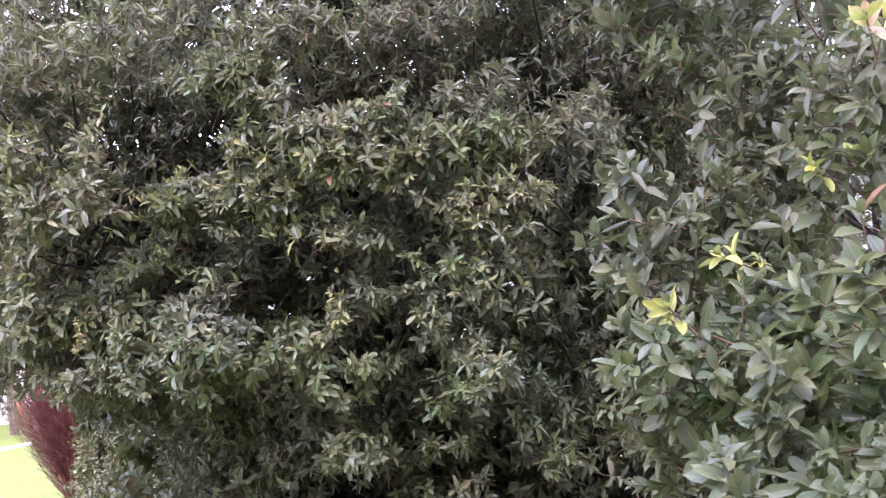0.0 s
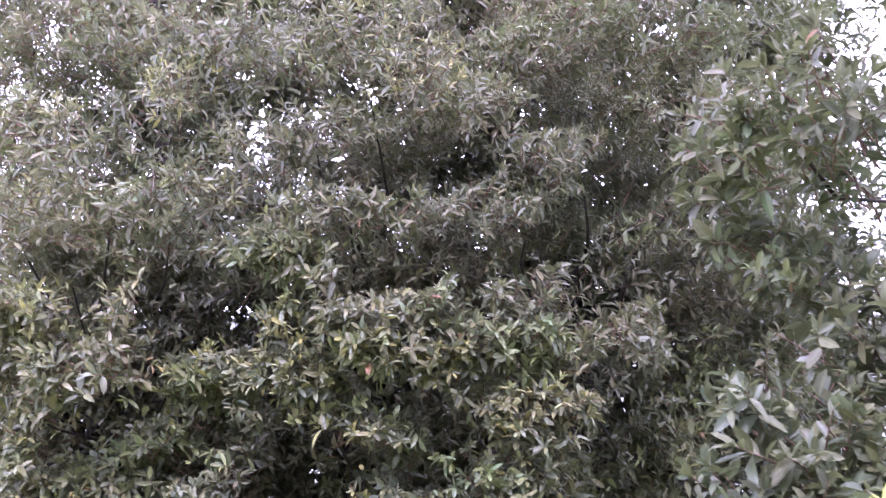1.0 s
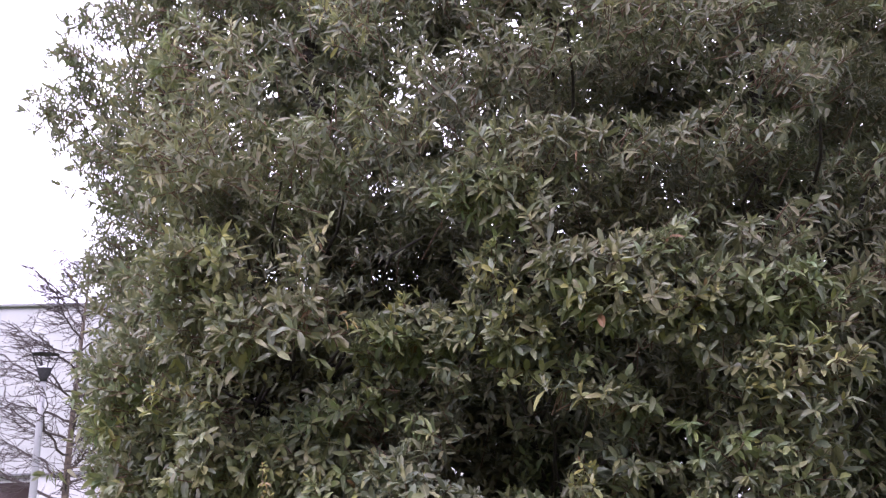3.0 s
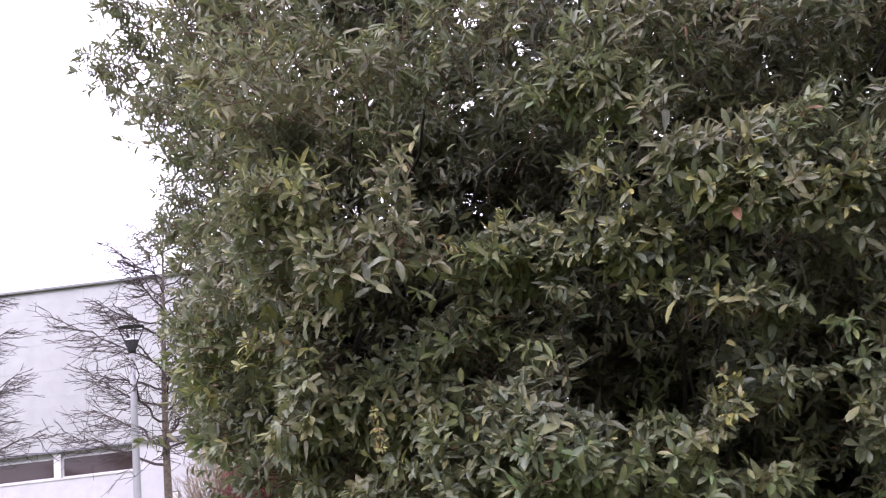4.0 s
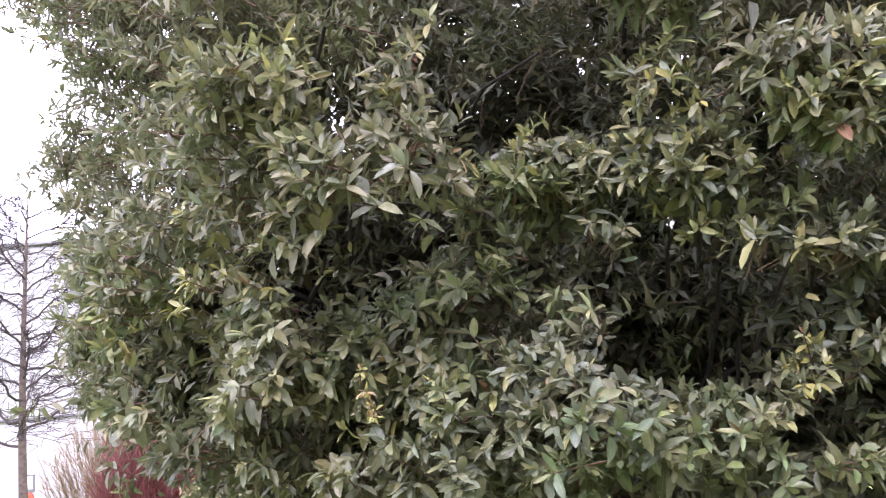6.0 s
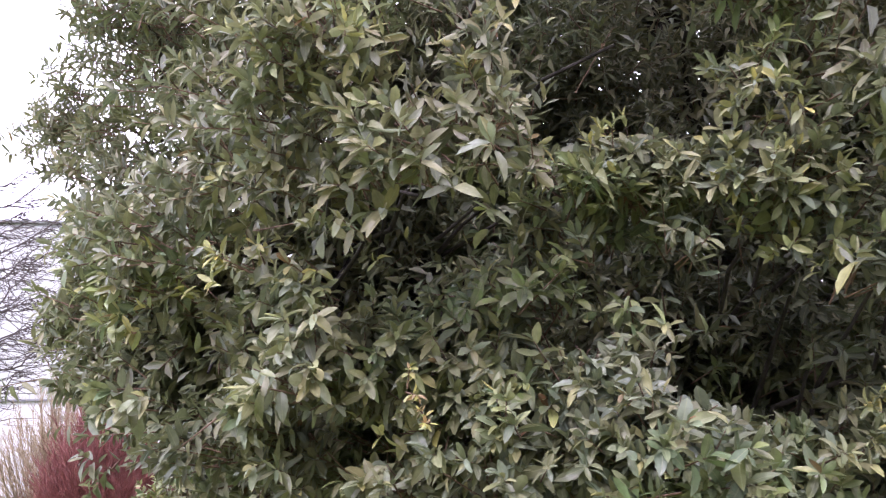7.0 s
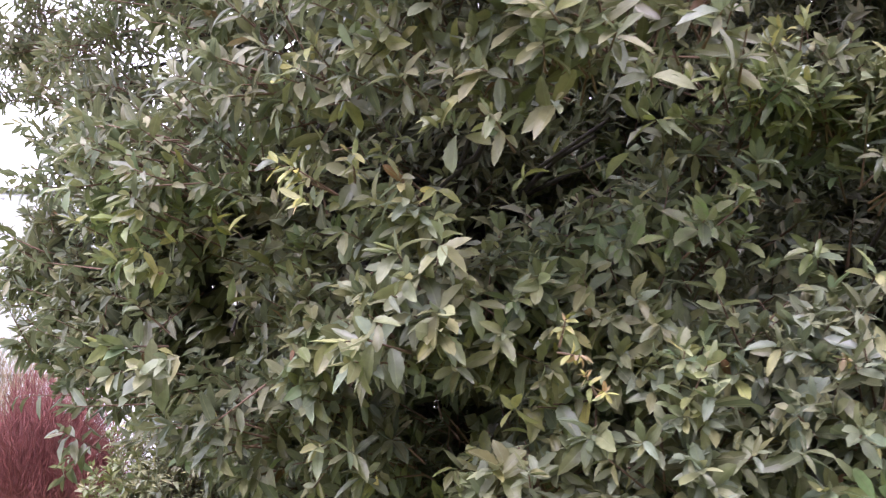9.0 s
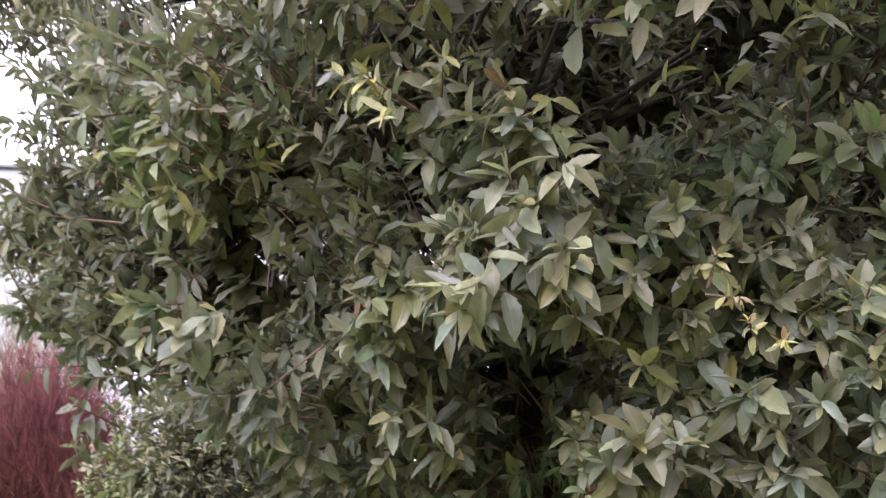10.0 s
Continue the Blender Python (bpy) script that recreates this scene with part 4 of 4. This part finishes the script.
RECESS_HIGH = [
    (0.8, 3.45, 2.4, 0.36, 0.29, 0.28, 0.09), (-1.06, 3.61, 2.38, -0.29, 0.25, 0.18, 0.1),
    (-1.09, 3.61, 2.36, -0.09, 0.31, 0.1, 0.07), (-1.41, 3.57, 2.3, -0.11, 0.35, 0.05, 0.07),
    (-1.37, 3.58, 2.28, 0.09, 0.45, 0.04, 0.05), (-0.83, 3.63, 2.28, 0.01, 0.28, 0.12, 0.1),
    (-0.84, 3.64, 2.27, 0.41, 0.44, 0.16, 0.08), (0.98, 3.45, 2.24, 0.29, 0.22, 0.14, 0.26),
    (-1.05, 3.66, 2.2, 0.28, 0.39, 0.06, 0.05), (0.58, 3.45, 2.03, 0.17, 0.16, 0.12, 0.08),
    (-0.7, 3.65, 2.01, 0.05, 0.18, 0.09, 0.05), (-1.28, 3.67, 2.01, 0.61, 0.46, 0.07, 0.02),
    (-1.23, 3.68, 2.01, -0.26, 0.16, 0.14, 0.07), (-1.23, 3.68, 2.0, -0.14, 0.17, 0.12, 0.08),
]
RECESS_MIDDLE = [
    (-1.29, 3.68, 2.0, 0.13, 0.27, 0.12, 0.05), (-1.57, 3.72, 2.0, 0.33, 0.43, 0.05, 0.03),
    (-1.28, 3.68, 1.98, -0.05, 0.2, 0.13, 0.04), (-1.35, 3.69, 1.95, -0.37, 0.13, 0.2, 0.09),
    (-2.0, 4.2, 1.93, -0.04, 0.26, 0.04, 0.03), (-1.55, 3.74, 1.92, 0.34, 0.35, 0.06, 0.05),
    (-1.89, 4.04, 1.91, 0.04, 0.27, 0.04, 0.04), (-1.86, 4.01, 1.91, -0.16, 0.18, 0.08, 0.04),
    (-1.52, 3.74, 1.9, 0.0, 0.2, 0.07, 0.04), (-0.11, 3.53, 1.89, 0.29, 0.14, 0.11, 0.06),
    (0.94, 3.45, 1.8, 0.41, 0.1, 0.15, 0.17), (-0.57, 3.63, 1.79, 0.1, 0.09, 0.19, 0.13),
    (-0.42, 3.6, 1.78, -0.02, 0.09, 0.16, 0.06), (-1.96, 4.18, 1.78, -0.35, 0.08, 0.11, 0.1),
]
RECESS_LOW = [
    (-1.05, 3.7, 1.76, 0.27, 0.13, 0.05, 0.05), (-1.01, 3.7, 1.75, 0.07, 0.1, 0.06, 0.05),
    (-1.17, 3.71, 1.73, 0.69, 0.19, 0.03, 0.04), (0.57, 3.48, 1.72, 0.17, 0.07, 0.08, 0.17),
    (-1.95, 4.19, 1.72, -0.19, 0.08, 0.09, 0.07), (-0.13, 3.58, 1.7, 0.47, 0.08, 0.12, 0.06),
    (-0.68, 3.66, 1.69, 0.5, 0.09, 0.13, 0.11), (-2.01, 4.28, 1.68, -0.29, 0.05, 0.09, 0.1),
    (-0.6, 3.65, 1.66, -0.17, 0.05, 0.22, 0.09), (-1.49, 3.86, 1.56, 0.36, 0.03, 0.04, 0.03),
    (-1.62, 3.95, 1.56, 0.24, 0.03, 0.06, 0.04), (-1.43, 3.83, 1.53, 0.05, -0.0, 0.06, 0.06),
    (-0.15, 3.62, 1.5, 0.26, -0.01, 0.1, 0.11), (-1.57, 3.95, 1.49, 0.27, -0.02, 0.06, 0.12),
]
RECESS_BOTTOM = [
    (-1.84, 4.19, 1.48, 0.06, -0.02, 0.04, 0.05), (-0.34, 3.65, 1.44, 0.19, -0.04, 0.11, 0.06),
    (-0.16, 3.63, 1.44, 0.45, -0.04, 0.08, 0.09), (-0.21, 3.6, 1.15, -0.06, -0.09, 0.17, 0.08),
    (0.33, 3.38, 1.08, 0.1, -0.12, 0.14, 0.14), (-0.87, 3.61, 1.04, -0.24, -0.12, 0.07, 0.05),
    (0.65, 3.28, 1.01, 0.2, -0.14, 0.16, 0.11),
]
SHADE_TOP = [
    (0.46, 3.53, 3.14, 0.3, 0.54, 0.16, 0.07), (-0.08, 3.46, 2.9, 0.12, 0.47, 0.14, 0.07),
    (-0.31, 3.48, 2.85, 0.05, 0.45, 0.18, 0.06), (-0.31, 3.47, 2.84, 0.17, 0.48, 0.18, 0.06),
    (0.27, 3.45, 2.79, 0.38, 0.46, 0.09, 0.06), (0.63, 3.46, 2.79, 0.36, 0.43, 0.16, 0.09),
    (0.42, 3.45, 2.55, 0.29, 0.35, 0.18, 0.1), (-1.46, 3.53, 2.52, -0.25, 0.35, 0.12, 0.07),
    (-1.04, 3.58, 2.5, -0.1, 0.34, 0.13, 0.08), (0.11, 3.44, 2.5, 0.32, 0.36, 0.18, 0.06),
    (-1.0, 3.59, 2.48, -0.18, 0.31, 0.15, 0.08), (-0.81, 3.58, 2.46, -0.02, 0.32, 0.1, 0.06),
]
SHADE_HIGH = [
    (-0.25, 3.45, 2.45, 0.07, 0.32, 0.14, 0.07), (-1.39, 3.54, 2.44, -0.3, 0.31, 0.16, 0.09),
    (-0.26, 3.45, 2.42, 0.18, 0.33, 0.15, 0.06), (0.63, 3.45, 2.38, 0.36, 0.3, 0.14, 0.09),
    (-0.84, 3.63, 2.3, -0.03, 0.26, 0.09, 0.09), (-0.9, 3.65, 2.25, -0.14, 0.23, 0.1, 0.07),
    (-0.61, 3.57, 2.24, -0.05, 0.24, 0.09, 0.05), (-0.75, 3.63, 2.24, 0.68, 0.49, 0.07, 0.02),
    (-1.05, 3.66, 2.2, 0.46, 0.46, 0.06, 0.03), (-1.31, 3.66, 2.04, 0.28, 0.35, 0.04, 0.05),
    (-1.68, 3.8, 2.02, 0.02, 0.3, 0.05, 0.03), (-1.17, 3.68, 2.01, -0.22, 0.16, 0.1, 0.05),
]
SHADE_LOW = [
    (-1.23, 3.68, 2.0, -0.16, 0.16, 0.1, 0.05), (-1.93, 4.15, 1.95, -0.11, 0.21, 0.06, 0.04),
    (-1.34, 3.69, 1.94, 0.26, 0.27, 0.05, 0.03), (-0.66, 3.65, 1.91, 0.03, 0.13, 0.09, 0.08),
    (-0.87, 3.69, 1.89, -0.13, 0.12, 0.11, 0.07), (-0.04, 3.53, 1.86, 0.13, 0.12, 0.1, 0.1),
    (-2.1, 4.42, 1.85, -0.36, 0.09, 0.11, 0.12), (-0.77, 3.68, 1.83, 0.64, 0.2, 0.07, 0.04),
    (-0.53, 3.63, 1.76, 0.07, 0.08, 0.15, 0.12), (-1.12, 3.71, 1.74, 0.4, 0.13, 0.04, 0.02),
    (-0.79, 3.67, 1.68, 0.63, 0.1, 0.07, 0.08), (-1.51, 3.88, 1.54, 0.12, 0.01, 0.04, 0.06),
]
SHADE_BEHIND = [
    (0.96, 3.45, 2.2, 0.28, 0.21, 0.2, 0.26),
    (0.64, 3.45, 1.52, 0.19, 0.01, 0.17, 0.23),
    (0.78, 3.5, 1.11, 0.23, -0.1, 0.17, 0.17),
    (0.07, 4.0, 3.07, 0.15, 0.44, 0.2, 0.07), (-1.88, 4.0, 1.71, -0.21, 0.06, 0.09, 0.14),
]
RECESSES = RECESS_TOP + RECESS_HIGH + RECESS_MIDDLE + RECESS_LOW + RECESS_BOTTOM + SHADE_TOP + SHADE_HIGH + SHADE_LOW + SHADE_BEHIND
NEAR_RECESSES = [
    (0.51, 1.9, 1.86, 0.27, 0.2, 0.09, 0.085), (0.56, 1.9, 1.77, 0.3, 0.15, 0.045, 0.1), (0.68, 1.75, 1.64, 0.4, 0.09, 0.06, 0.04),
    (0.23, 1.7, 1.42, 0.14, -0.03, 0.04, 0.06), (0.3, 1.6, 1.24, 0.2, -0.15, 0.05, 0.04),
    (0.69, 1.6, 1.6, 0.44, 0.08, 0.03, 0.04), (0.72, 1.5, 1.55, 0.49, 0.05, 0.03, 0.03),
    (0.3, 1.9, 1.67, 0.16, 0.1, 0.05, 0.04),
]
# where the foot of a trunk shows, and the air under the lowest boughs
TRUNK_ROOMS = [
    (-2.26, 4.1, 1.61, -0.32, 0.04, 0.11, 0.05),
    (-1.58, 3.9, 1.48, 0.28, -0.03, 0.04, 0.11), (-1.62, 3.9, 1.55, 0.24, 0.03, 0.05, 0.03),
]
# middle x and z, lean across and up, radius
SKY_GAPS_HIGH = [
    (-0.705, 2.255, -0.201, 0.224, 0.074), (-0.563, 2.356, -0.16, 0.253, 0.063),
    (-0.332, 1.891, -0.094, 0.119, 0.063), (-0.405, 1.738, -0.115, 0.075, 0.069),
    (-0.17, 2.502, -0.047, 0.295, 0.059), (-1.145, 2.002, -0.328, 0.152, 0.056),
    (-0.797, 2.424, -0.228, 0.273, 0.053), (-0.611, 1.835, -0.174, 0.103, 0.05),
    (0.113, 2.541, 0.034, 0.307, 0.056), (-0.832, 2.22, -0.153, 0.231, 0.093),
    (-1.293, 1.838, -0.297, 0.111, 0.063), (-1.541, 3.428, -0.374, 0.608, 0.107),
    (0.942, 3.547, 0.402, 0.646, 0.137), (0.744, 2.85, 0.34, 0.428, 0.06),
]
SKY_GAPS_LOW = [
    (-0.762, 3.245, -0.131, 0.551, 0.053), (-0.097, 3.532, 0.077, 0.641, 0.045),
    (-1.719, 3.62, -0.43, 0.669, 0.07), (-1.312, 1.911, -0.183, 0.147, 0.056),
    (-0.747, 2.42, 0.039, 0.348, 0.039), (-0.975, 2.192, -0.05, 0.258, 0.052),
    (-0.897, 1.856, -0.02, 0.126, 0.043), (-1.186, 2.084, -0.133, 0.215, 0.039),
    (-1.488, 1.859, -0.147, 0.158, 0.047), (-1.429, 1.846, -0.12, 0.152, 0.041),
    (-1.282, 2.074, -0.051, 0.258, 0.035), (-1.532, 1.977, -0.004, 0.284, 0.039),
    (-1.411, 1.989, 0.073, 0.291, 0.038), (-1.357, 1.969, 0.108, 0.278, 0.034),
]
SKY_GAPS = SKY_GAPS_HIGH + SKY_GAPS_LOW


CROWN = SHELVES_EARLY + SHELVES_MIDDLE + SHELVES_LATE + SHELVES_NEAR + UPPER + UPPER_LEFT + TOP + MIDDLE + LEFT + LOWER + LOWER_RIGHT + LOW_LEFT + NEAREST + FAR_LEFT + SKIRT + SKIRT_FRONT + LEFT_SIDE + LEFT_BACK + RIGHT_SIDE
NEAR_CROWN = NEAR_TREE + NEAR_TREE_MIDDLE + NEAR_TREE_LOW + NEAR_TREE_HIGH
AXIS = (-0.4, 5.3)


def carve(place, rooms, ahead, behind, margin=1.0):
    """Which places lie outside the rooms between the boughs."""
    x, y, z = place.T
    keep = np.ones(len(place), bool)
    for rx, ry, rz, across, rise, wide, tall in rooms:
        deep = y - ry
        inside = ((x - rx - across * deep) / (wide * margin)) ** 2 + ((z - rz - rise * deep) / (tall * margin)) ** 2 < 1
        keep &= ~(inside & (deep > -ahead) & (deep < behind))
    return keep


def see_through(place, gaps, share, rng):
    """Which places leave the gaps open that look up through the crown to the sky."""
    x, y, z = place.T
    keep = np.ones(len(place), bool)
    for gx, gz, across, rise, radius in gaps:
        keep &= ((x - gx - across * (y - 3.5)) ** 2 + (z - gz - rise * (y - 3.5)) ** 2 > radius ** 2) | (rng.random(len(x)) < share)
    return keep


def grow(tree, boughs, stems, axis, fill, rng, single, density, leaf, broad, thick, lit_or_young, rooms, gaps, skin):
    """Dresses a tree: limbs, sprays on the boughs, the filling of its crown, and the leaves that stand as objects of their own."""
    place, way, reach, size, slim, tint = bough_sprays(rng, boughs, axis, density, leaf)
    tint = np.where(tint > 0.55, tint, tint * lit_or_young)
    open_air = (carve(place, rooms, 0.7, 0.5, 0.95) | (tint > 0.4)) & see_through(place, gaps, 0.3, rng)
    place, way, reach, size, slim, tint = [v[open_air] for v in (place, way, reach, size, slim, tint)]
    fplace, fway, fdeep = fill
    count = len(fplace)
    place, way = np.concatenate([place, fplace]), np.concatenate([way, fway])
    own = len(reach)
    reach = np.concatenate([reach, rng.uniform(0.08, 0.18, count)])
    size = np.concatenate([size, leaf * rng.uniform(0.85, 1.2, count) * np.where((fplace[:, 1] > 4.9) & (fplace[:, 0] > -2.05), 1.5, 1.0)])
    slim = np.concatenate([slim, rng.uniform(0.13, 0.18, count) * np.where((fplace[:, 1] > 4.5) & (fplace[:, 0] > -2.05), 2.0, 1.0)])
    # fill leaves get almost no tint, so the inside is coloured darker
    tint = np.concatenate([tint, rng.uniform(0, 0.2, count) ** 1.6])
    size = size * np.where((place[:, 0] < -1.6) & (place[:, 1] > 4.0) & (place[:, 2] < 2.6), 0.9, np.interp(place[:, 2], [1.8, 2.2], [0.82, 0.87])) * np.where(tint > 0.55, 0.78, 1.0) * np.where(tint > 1.2, 0.55, 1.0)
    reach = np.where(tint > 1.2, 0.04, reach)
    slim = slim * broad * np.interp(place[:, 2], [1.4, 2.0, 2.5, 2.9], [1.2, 1.1, 0.9, 0.76])
    droop = np.where((place[:, 0] < -1.2) & (place[:, 2] < 2.0), 0.28, 0.0)
    data, ends = sprays(rng, place, way, reach, size, slim, tint, 12, droop)
    deep = np.repeat(np.concatenate([np.zeros(own, bool), fdeep]), 12)
    bare = deep[::12]
    mid = data[0] + 0.55 * data[3][:, None] * data[1]
    stays = (carve(mid, rooms, 0.8, 0.45, 0.92) & carve(mid, TRUNK_ROOMS, 0.9, 1.2)) | (data[6] > 0.5)
    data, deep = [v[stays] for v in data], deep[stays]
    inside = np.flatnonzero(np.all((data[0] > single[0]) & (data[0] < single[1]), axis=1))[:300]
    chosen = np.zeros(len(data[0]), bool)
    chosen[inside] = True
    shift = np.array(tree.location)
    plain_twig = ~bare | ((np.arange(len(place)) % 4 == 0) & (broad == 1.0))
    plain_twig &= carve(0.5 * (ends[0] + ends[1]), rooms + TRUNK_ROOMS, 0.8, 0.5, 1.0)
    x, y, z = data[0].T
    close = ~deep & (z > 1.25) & (((z < 2.0) & (x < -1.0) & (x > -2.1) & (y < 3.95)) | ((broad > 1.0) & (z < 1.8) & (y < 1.7)))
    well_seen = ~deep & ~close & (y < 4.1) & (z < 2.35)
    for some, grid in ((~chosen & close, TOOTHED), (~chosen & well_seen, FINE), (~chosen & ~deep & ~close & ~well_seen, MIDDLING), (~chosen & deep, PLAIN)):
        if not some.any():
            continue
        rest = [v[some] for v in data]
        rest[0] = rest[0] - shift
        child("foliage", foliage_mesh("foliage", rest, skin, grid), tree, "", "stuff")
    child("twig", mesh_from("twig", *rods((ends[0] - shift - 0.25 * (ends[1] - ends[0]))[plain_twig], (ends[1] - shift)[plain_twig], 0.0030, 0.0013, 3), OAK_TWIG), tree, "", "stuff")
    for stem in stems:
        line = np.array(stem)
        s = np.linspace(0, 1, 24)
        smooth = np.stack([np.interp(s, np.linspace(0, 1, len(line)), line[:, k]) for k in range(3)], 1)
        smooth[1:-1] = (smooth[:-2] + smooth[1:-1] + smooth[2:]) / 3
        smooth[:, :2] += 0.012 * np.sin(np.outer(s, (17, 23)))
        child("trunk", tube("trunk", smooth - shift, 0.095 * (1 - s) ** 0.7 + 0.02 + 0.05 * np.exp(-14 * s), 12, OAK_BARK), tree)
    limbs(rng, tree, stems, boughs[::3], thick)
    single_leaves(data, chosen, tree, skin)


def main_fill(rng, clumps, back):
    """Places and directions of the sprays behind the boughs of the large tree, in small clumps that leave its hollows open, and which of them lie deep."""
    z = rng.uniform(0.1, 5.3, clumps)
    left = np.interp(z, [0.4, 1.35, 1.5, 1.65, 2.0, 2.3, 2.7, 3.2, 3.8, 5.5], [-1.1, -1.25, -1.45, -1.85, -2.0, -1.9, -2.05, -2.25, -2.5, -2.4])
    x = left + (2.2 - left) * rng.random(clumps)
    y = front(CROWN, x, z) + 0.32 + np.where(rng.random(clumps) < 0.2, rng.exponential(0.15, clumps), rng.uniform(0.2, 1.4, clumps))
    x = np.where((y > 4.4) & (z > 1.6) & (x < left + 0.7), x - 0.22, x)
    middle = np.stack([x, y, z], 1)
    place = (middle[:, None] + rng.normal(0, 0.075, (clumps, 7, 3))).reshape(-1, 3)
    # the far side of the crown
    bz = rng.uniform(0.2, 5.6, back)
    bleft = np.interp(bz, [0.9, 1.7, 2.4, 3.0, 5.6], [-1.7, -1.7, -1.7, -2.3, -2.4])
    far = np.stack([bleft + (2.35 - bleft) * rng.random(back), rng.uniform(4.6, 6.2, back), bz], 1)
    # leaves in the shade at the back of the rooms between the boughs
    behind = [rng.normal(0, 1, (40, 3)) * (0.7 * wide + 0.04, 0.12, 0.7 * tall + 0.04) + np.array((rx + 0.85 * across, ry + 0.85, rz + 0.85 * rise)) for rx, ry, rz, across, rise, wide, tall in RECESSES]
    # the closed far side, past which no sky shows
    cz = rng.uniform(0.0, 4.2, 2600)
    closed = np.stack([rng.uniform(-0.75, 2.6, 2600), rng.uniform(5.7, 6.5, 2600), cz], 1)
    place = np.concatenate([place, far, closed] + behind)
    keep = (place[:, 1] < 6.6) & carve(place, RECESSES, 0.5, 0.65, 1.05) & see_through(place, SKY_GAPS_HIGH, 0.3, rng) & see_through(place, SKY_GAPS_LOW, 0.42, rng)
    x, y, z = place.T
    deep = ((y - front(CROWN, x, z) > 0.36) & ((x > -2.05) | (z < 1.8)))[keep]
    place = place[keep]
    way = unit(place - np.stack([np.full(len(place), AXIS[0]), np.full(len(place), AXIS[1] + 0.3), place[:, 2] - 0.5], 1))
    return place, way + rng.normal(0, 0.45, way.shape) + np.array((0, 0, 0.15)), deep


def large_oak():
    rng = np.random.default_rng(5)
    tree = thing("evergreen_oak", (-0.4, 5.1, 0), "large many-stemmed evergreen oak, dense dull green leaves to the ground", "tree", "", "evergreen oaks")
    stems = [[(-1.2, 5.15, 0.0), (-1.28, 5.05, 1.0), (-1.3, 5.0, 2.0), (-1.45, 4.9, 3.2), (-1.6, 4.9, 4.8)],
             [(-0.5, 5.2, 0.0), (-0.42, 5.1, 1.2), (-0.36, 5.0, 2.4), (-0.28, 5.0, 3.6), (-0.1, 5.1, 5.2)],
             [(0.7, 5.0, 0.0), (0.78, 4.9, 1.4), (0.7, 4.7, 2.8), (0.75, 4.7, 4.9)],
             [(-1.3, 5.05, 1.9), (-1.9, 5.4, 2.6), (-2.35, 5.5, 3.2), (-2.5, 5.3, 4.8)]]
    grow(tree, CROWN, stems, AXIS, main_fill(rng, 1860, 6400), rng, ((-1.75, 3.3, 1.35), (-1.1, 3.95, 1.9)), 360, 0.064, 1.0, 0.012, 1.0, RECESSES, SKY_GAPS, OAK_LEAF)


def near_oak():
    rng = np.random.default_rng(6)
    tree = thing("evergreen_oak", (1.25, 2.3, 0), "evergreen oak with fresh yellow-green shoots among grey-green leaves", "tree", "", "evergreen oaks")
    stems = [[(1.25, 2.3, 0.0), (1.2, 2.25, 1.0), (1.25, 2.3, 2.2), (1.35, 2.3, 3.0), (1.7, 2.2, 4.0)]]
    count = 1200
    z = rng.uniform(0.5, 3.0, count)
    x = 0.62 + 1.2 * rng.random(count) ** 1.3
    y = np.maximum(front(NEAR_CROWN, x, z, 0.16), 1.35) + 0.32 + rng.exponential(0.35, count)
    place = np.stack([x, y, z], 1)
    place = place[(y < 3.0) & (x > 0.33 * y) & carve(place, NEAR_RECESSES, 0.5, 1.2, 1.1)]
    # unseen crown higher up and to the far side, added to shade both oaks
    ball = unit(rng.normal(0, 1, (2200, 3))) * rng.uniform(0.2, 1.0, (2200, 1)) ** 0.5 * (1.5, 1.2, 1.1) + (1.6, 2.5, 4.1)
    above = ball[:, 2] > np.maximum(3.1, 1.55 + 0.84 * (ball[:, 1] - 0.3))
    place = np.concatenate([place, ball[above | (ball[:, 0] > 0.6 * ball[:, 1] + 0.5)]])
    way = unit(place - np.array((1.2, 2.5, 1.2))) + np.array((-0.2, -0.4, 0.25)) + rng.normal(0, 0.4, (len(place), 3))
    grow(tree, NEAR_CROWN, stems, (1.2, 2.4), (place, way, (place[:, 1] > 2.1) | (place[:, 2] > 3.1)), rng, ((0.2, 1.1, 1.0), (0.7, 1.75, 1.7)), 330, 0.062, 1.12, 0.008, 0.6, NEAR_RECESSES, [], GREY_OAK_LEAF)


large_oak()
near_oak()
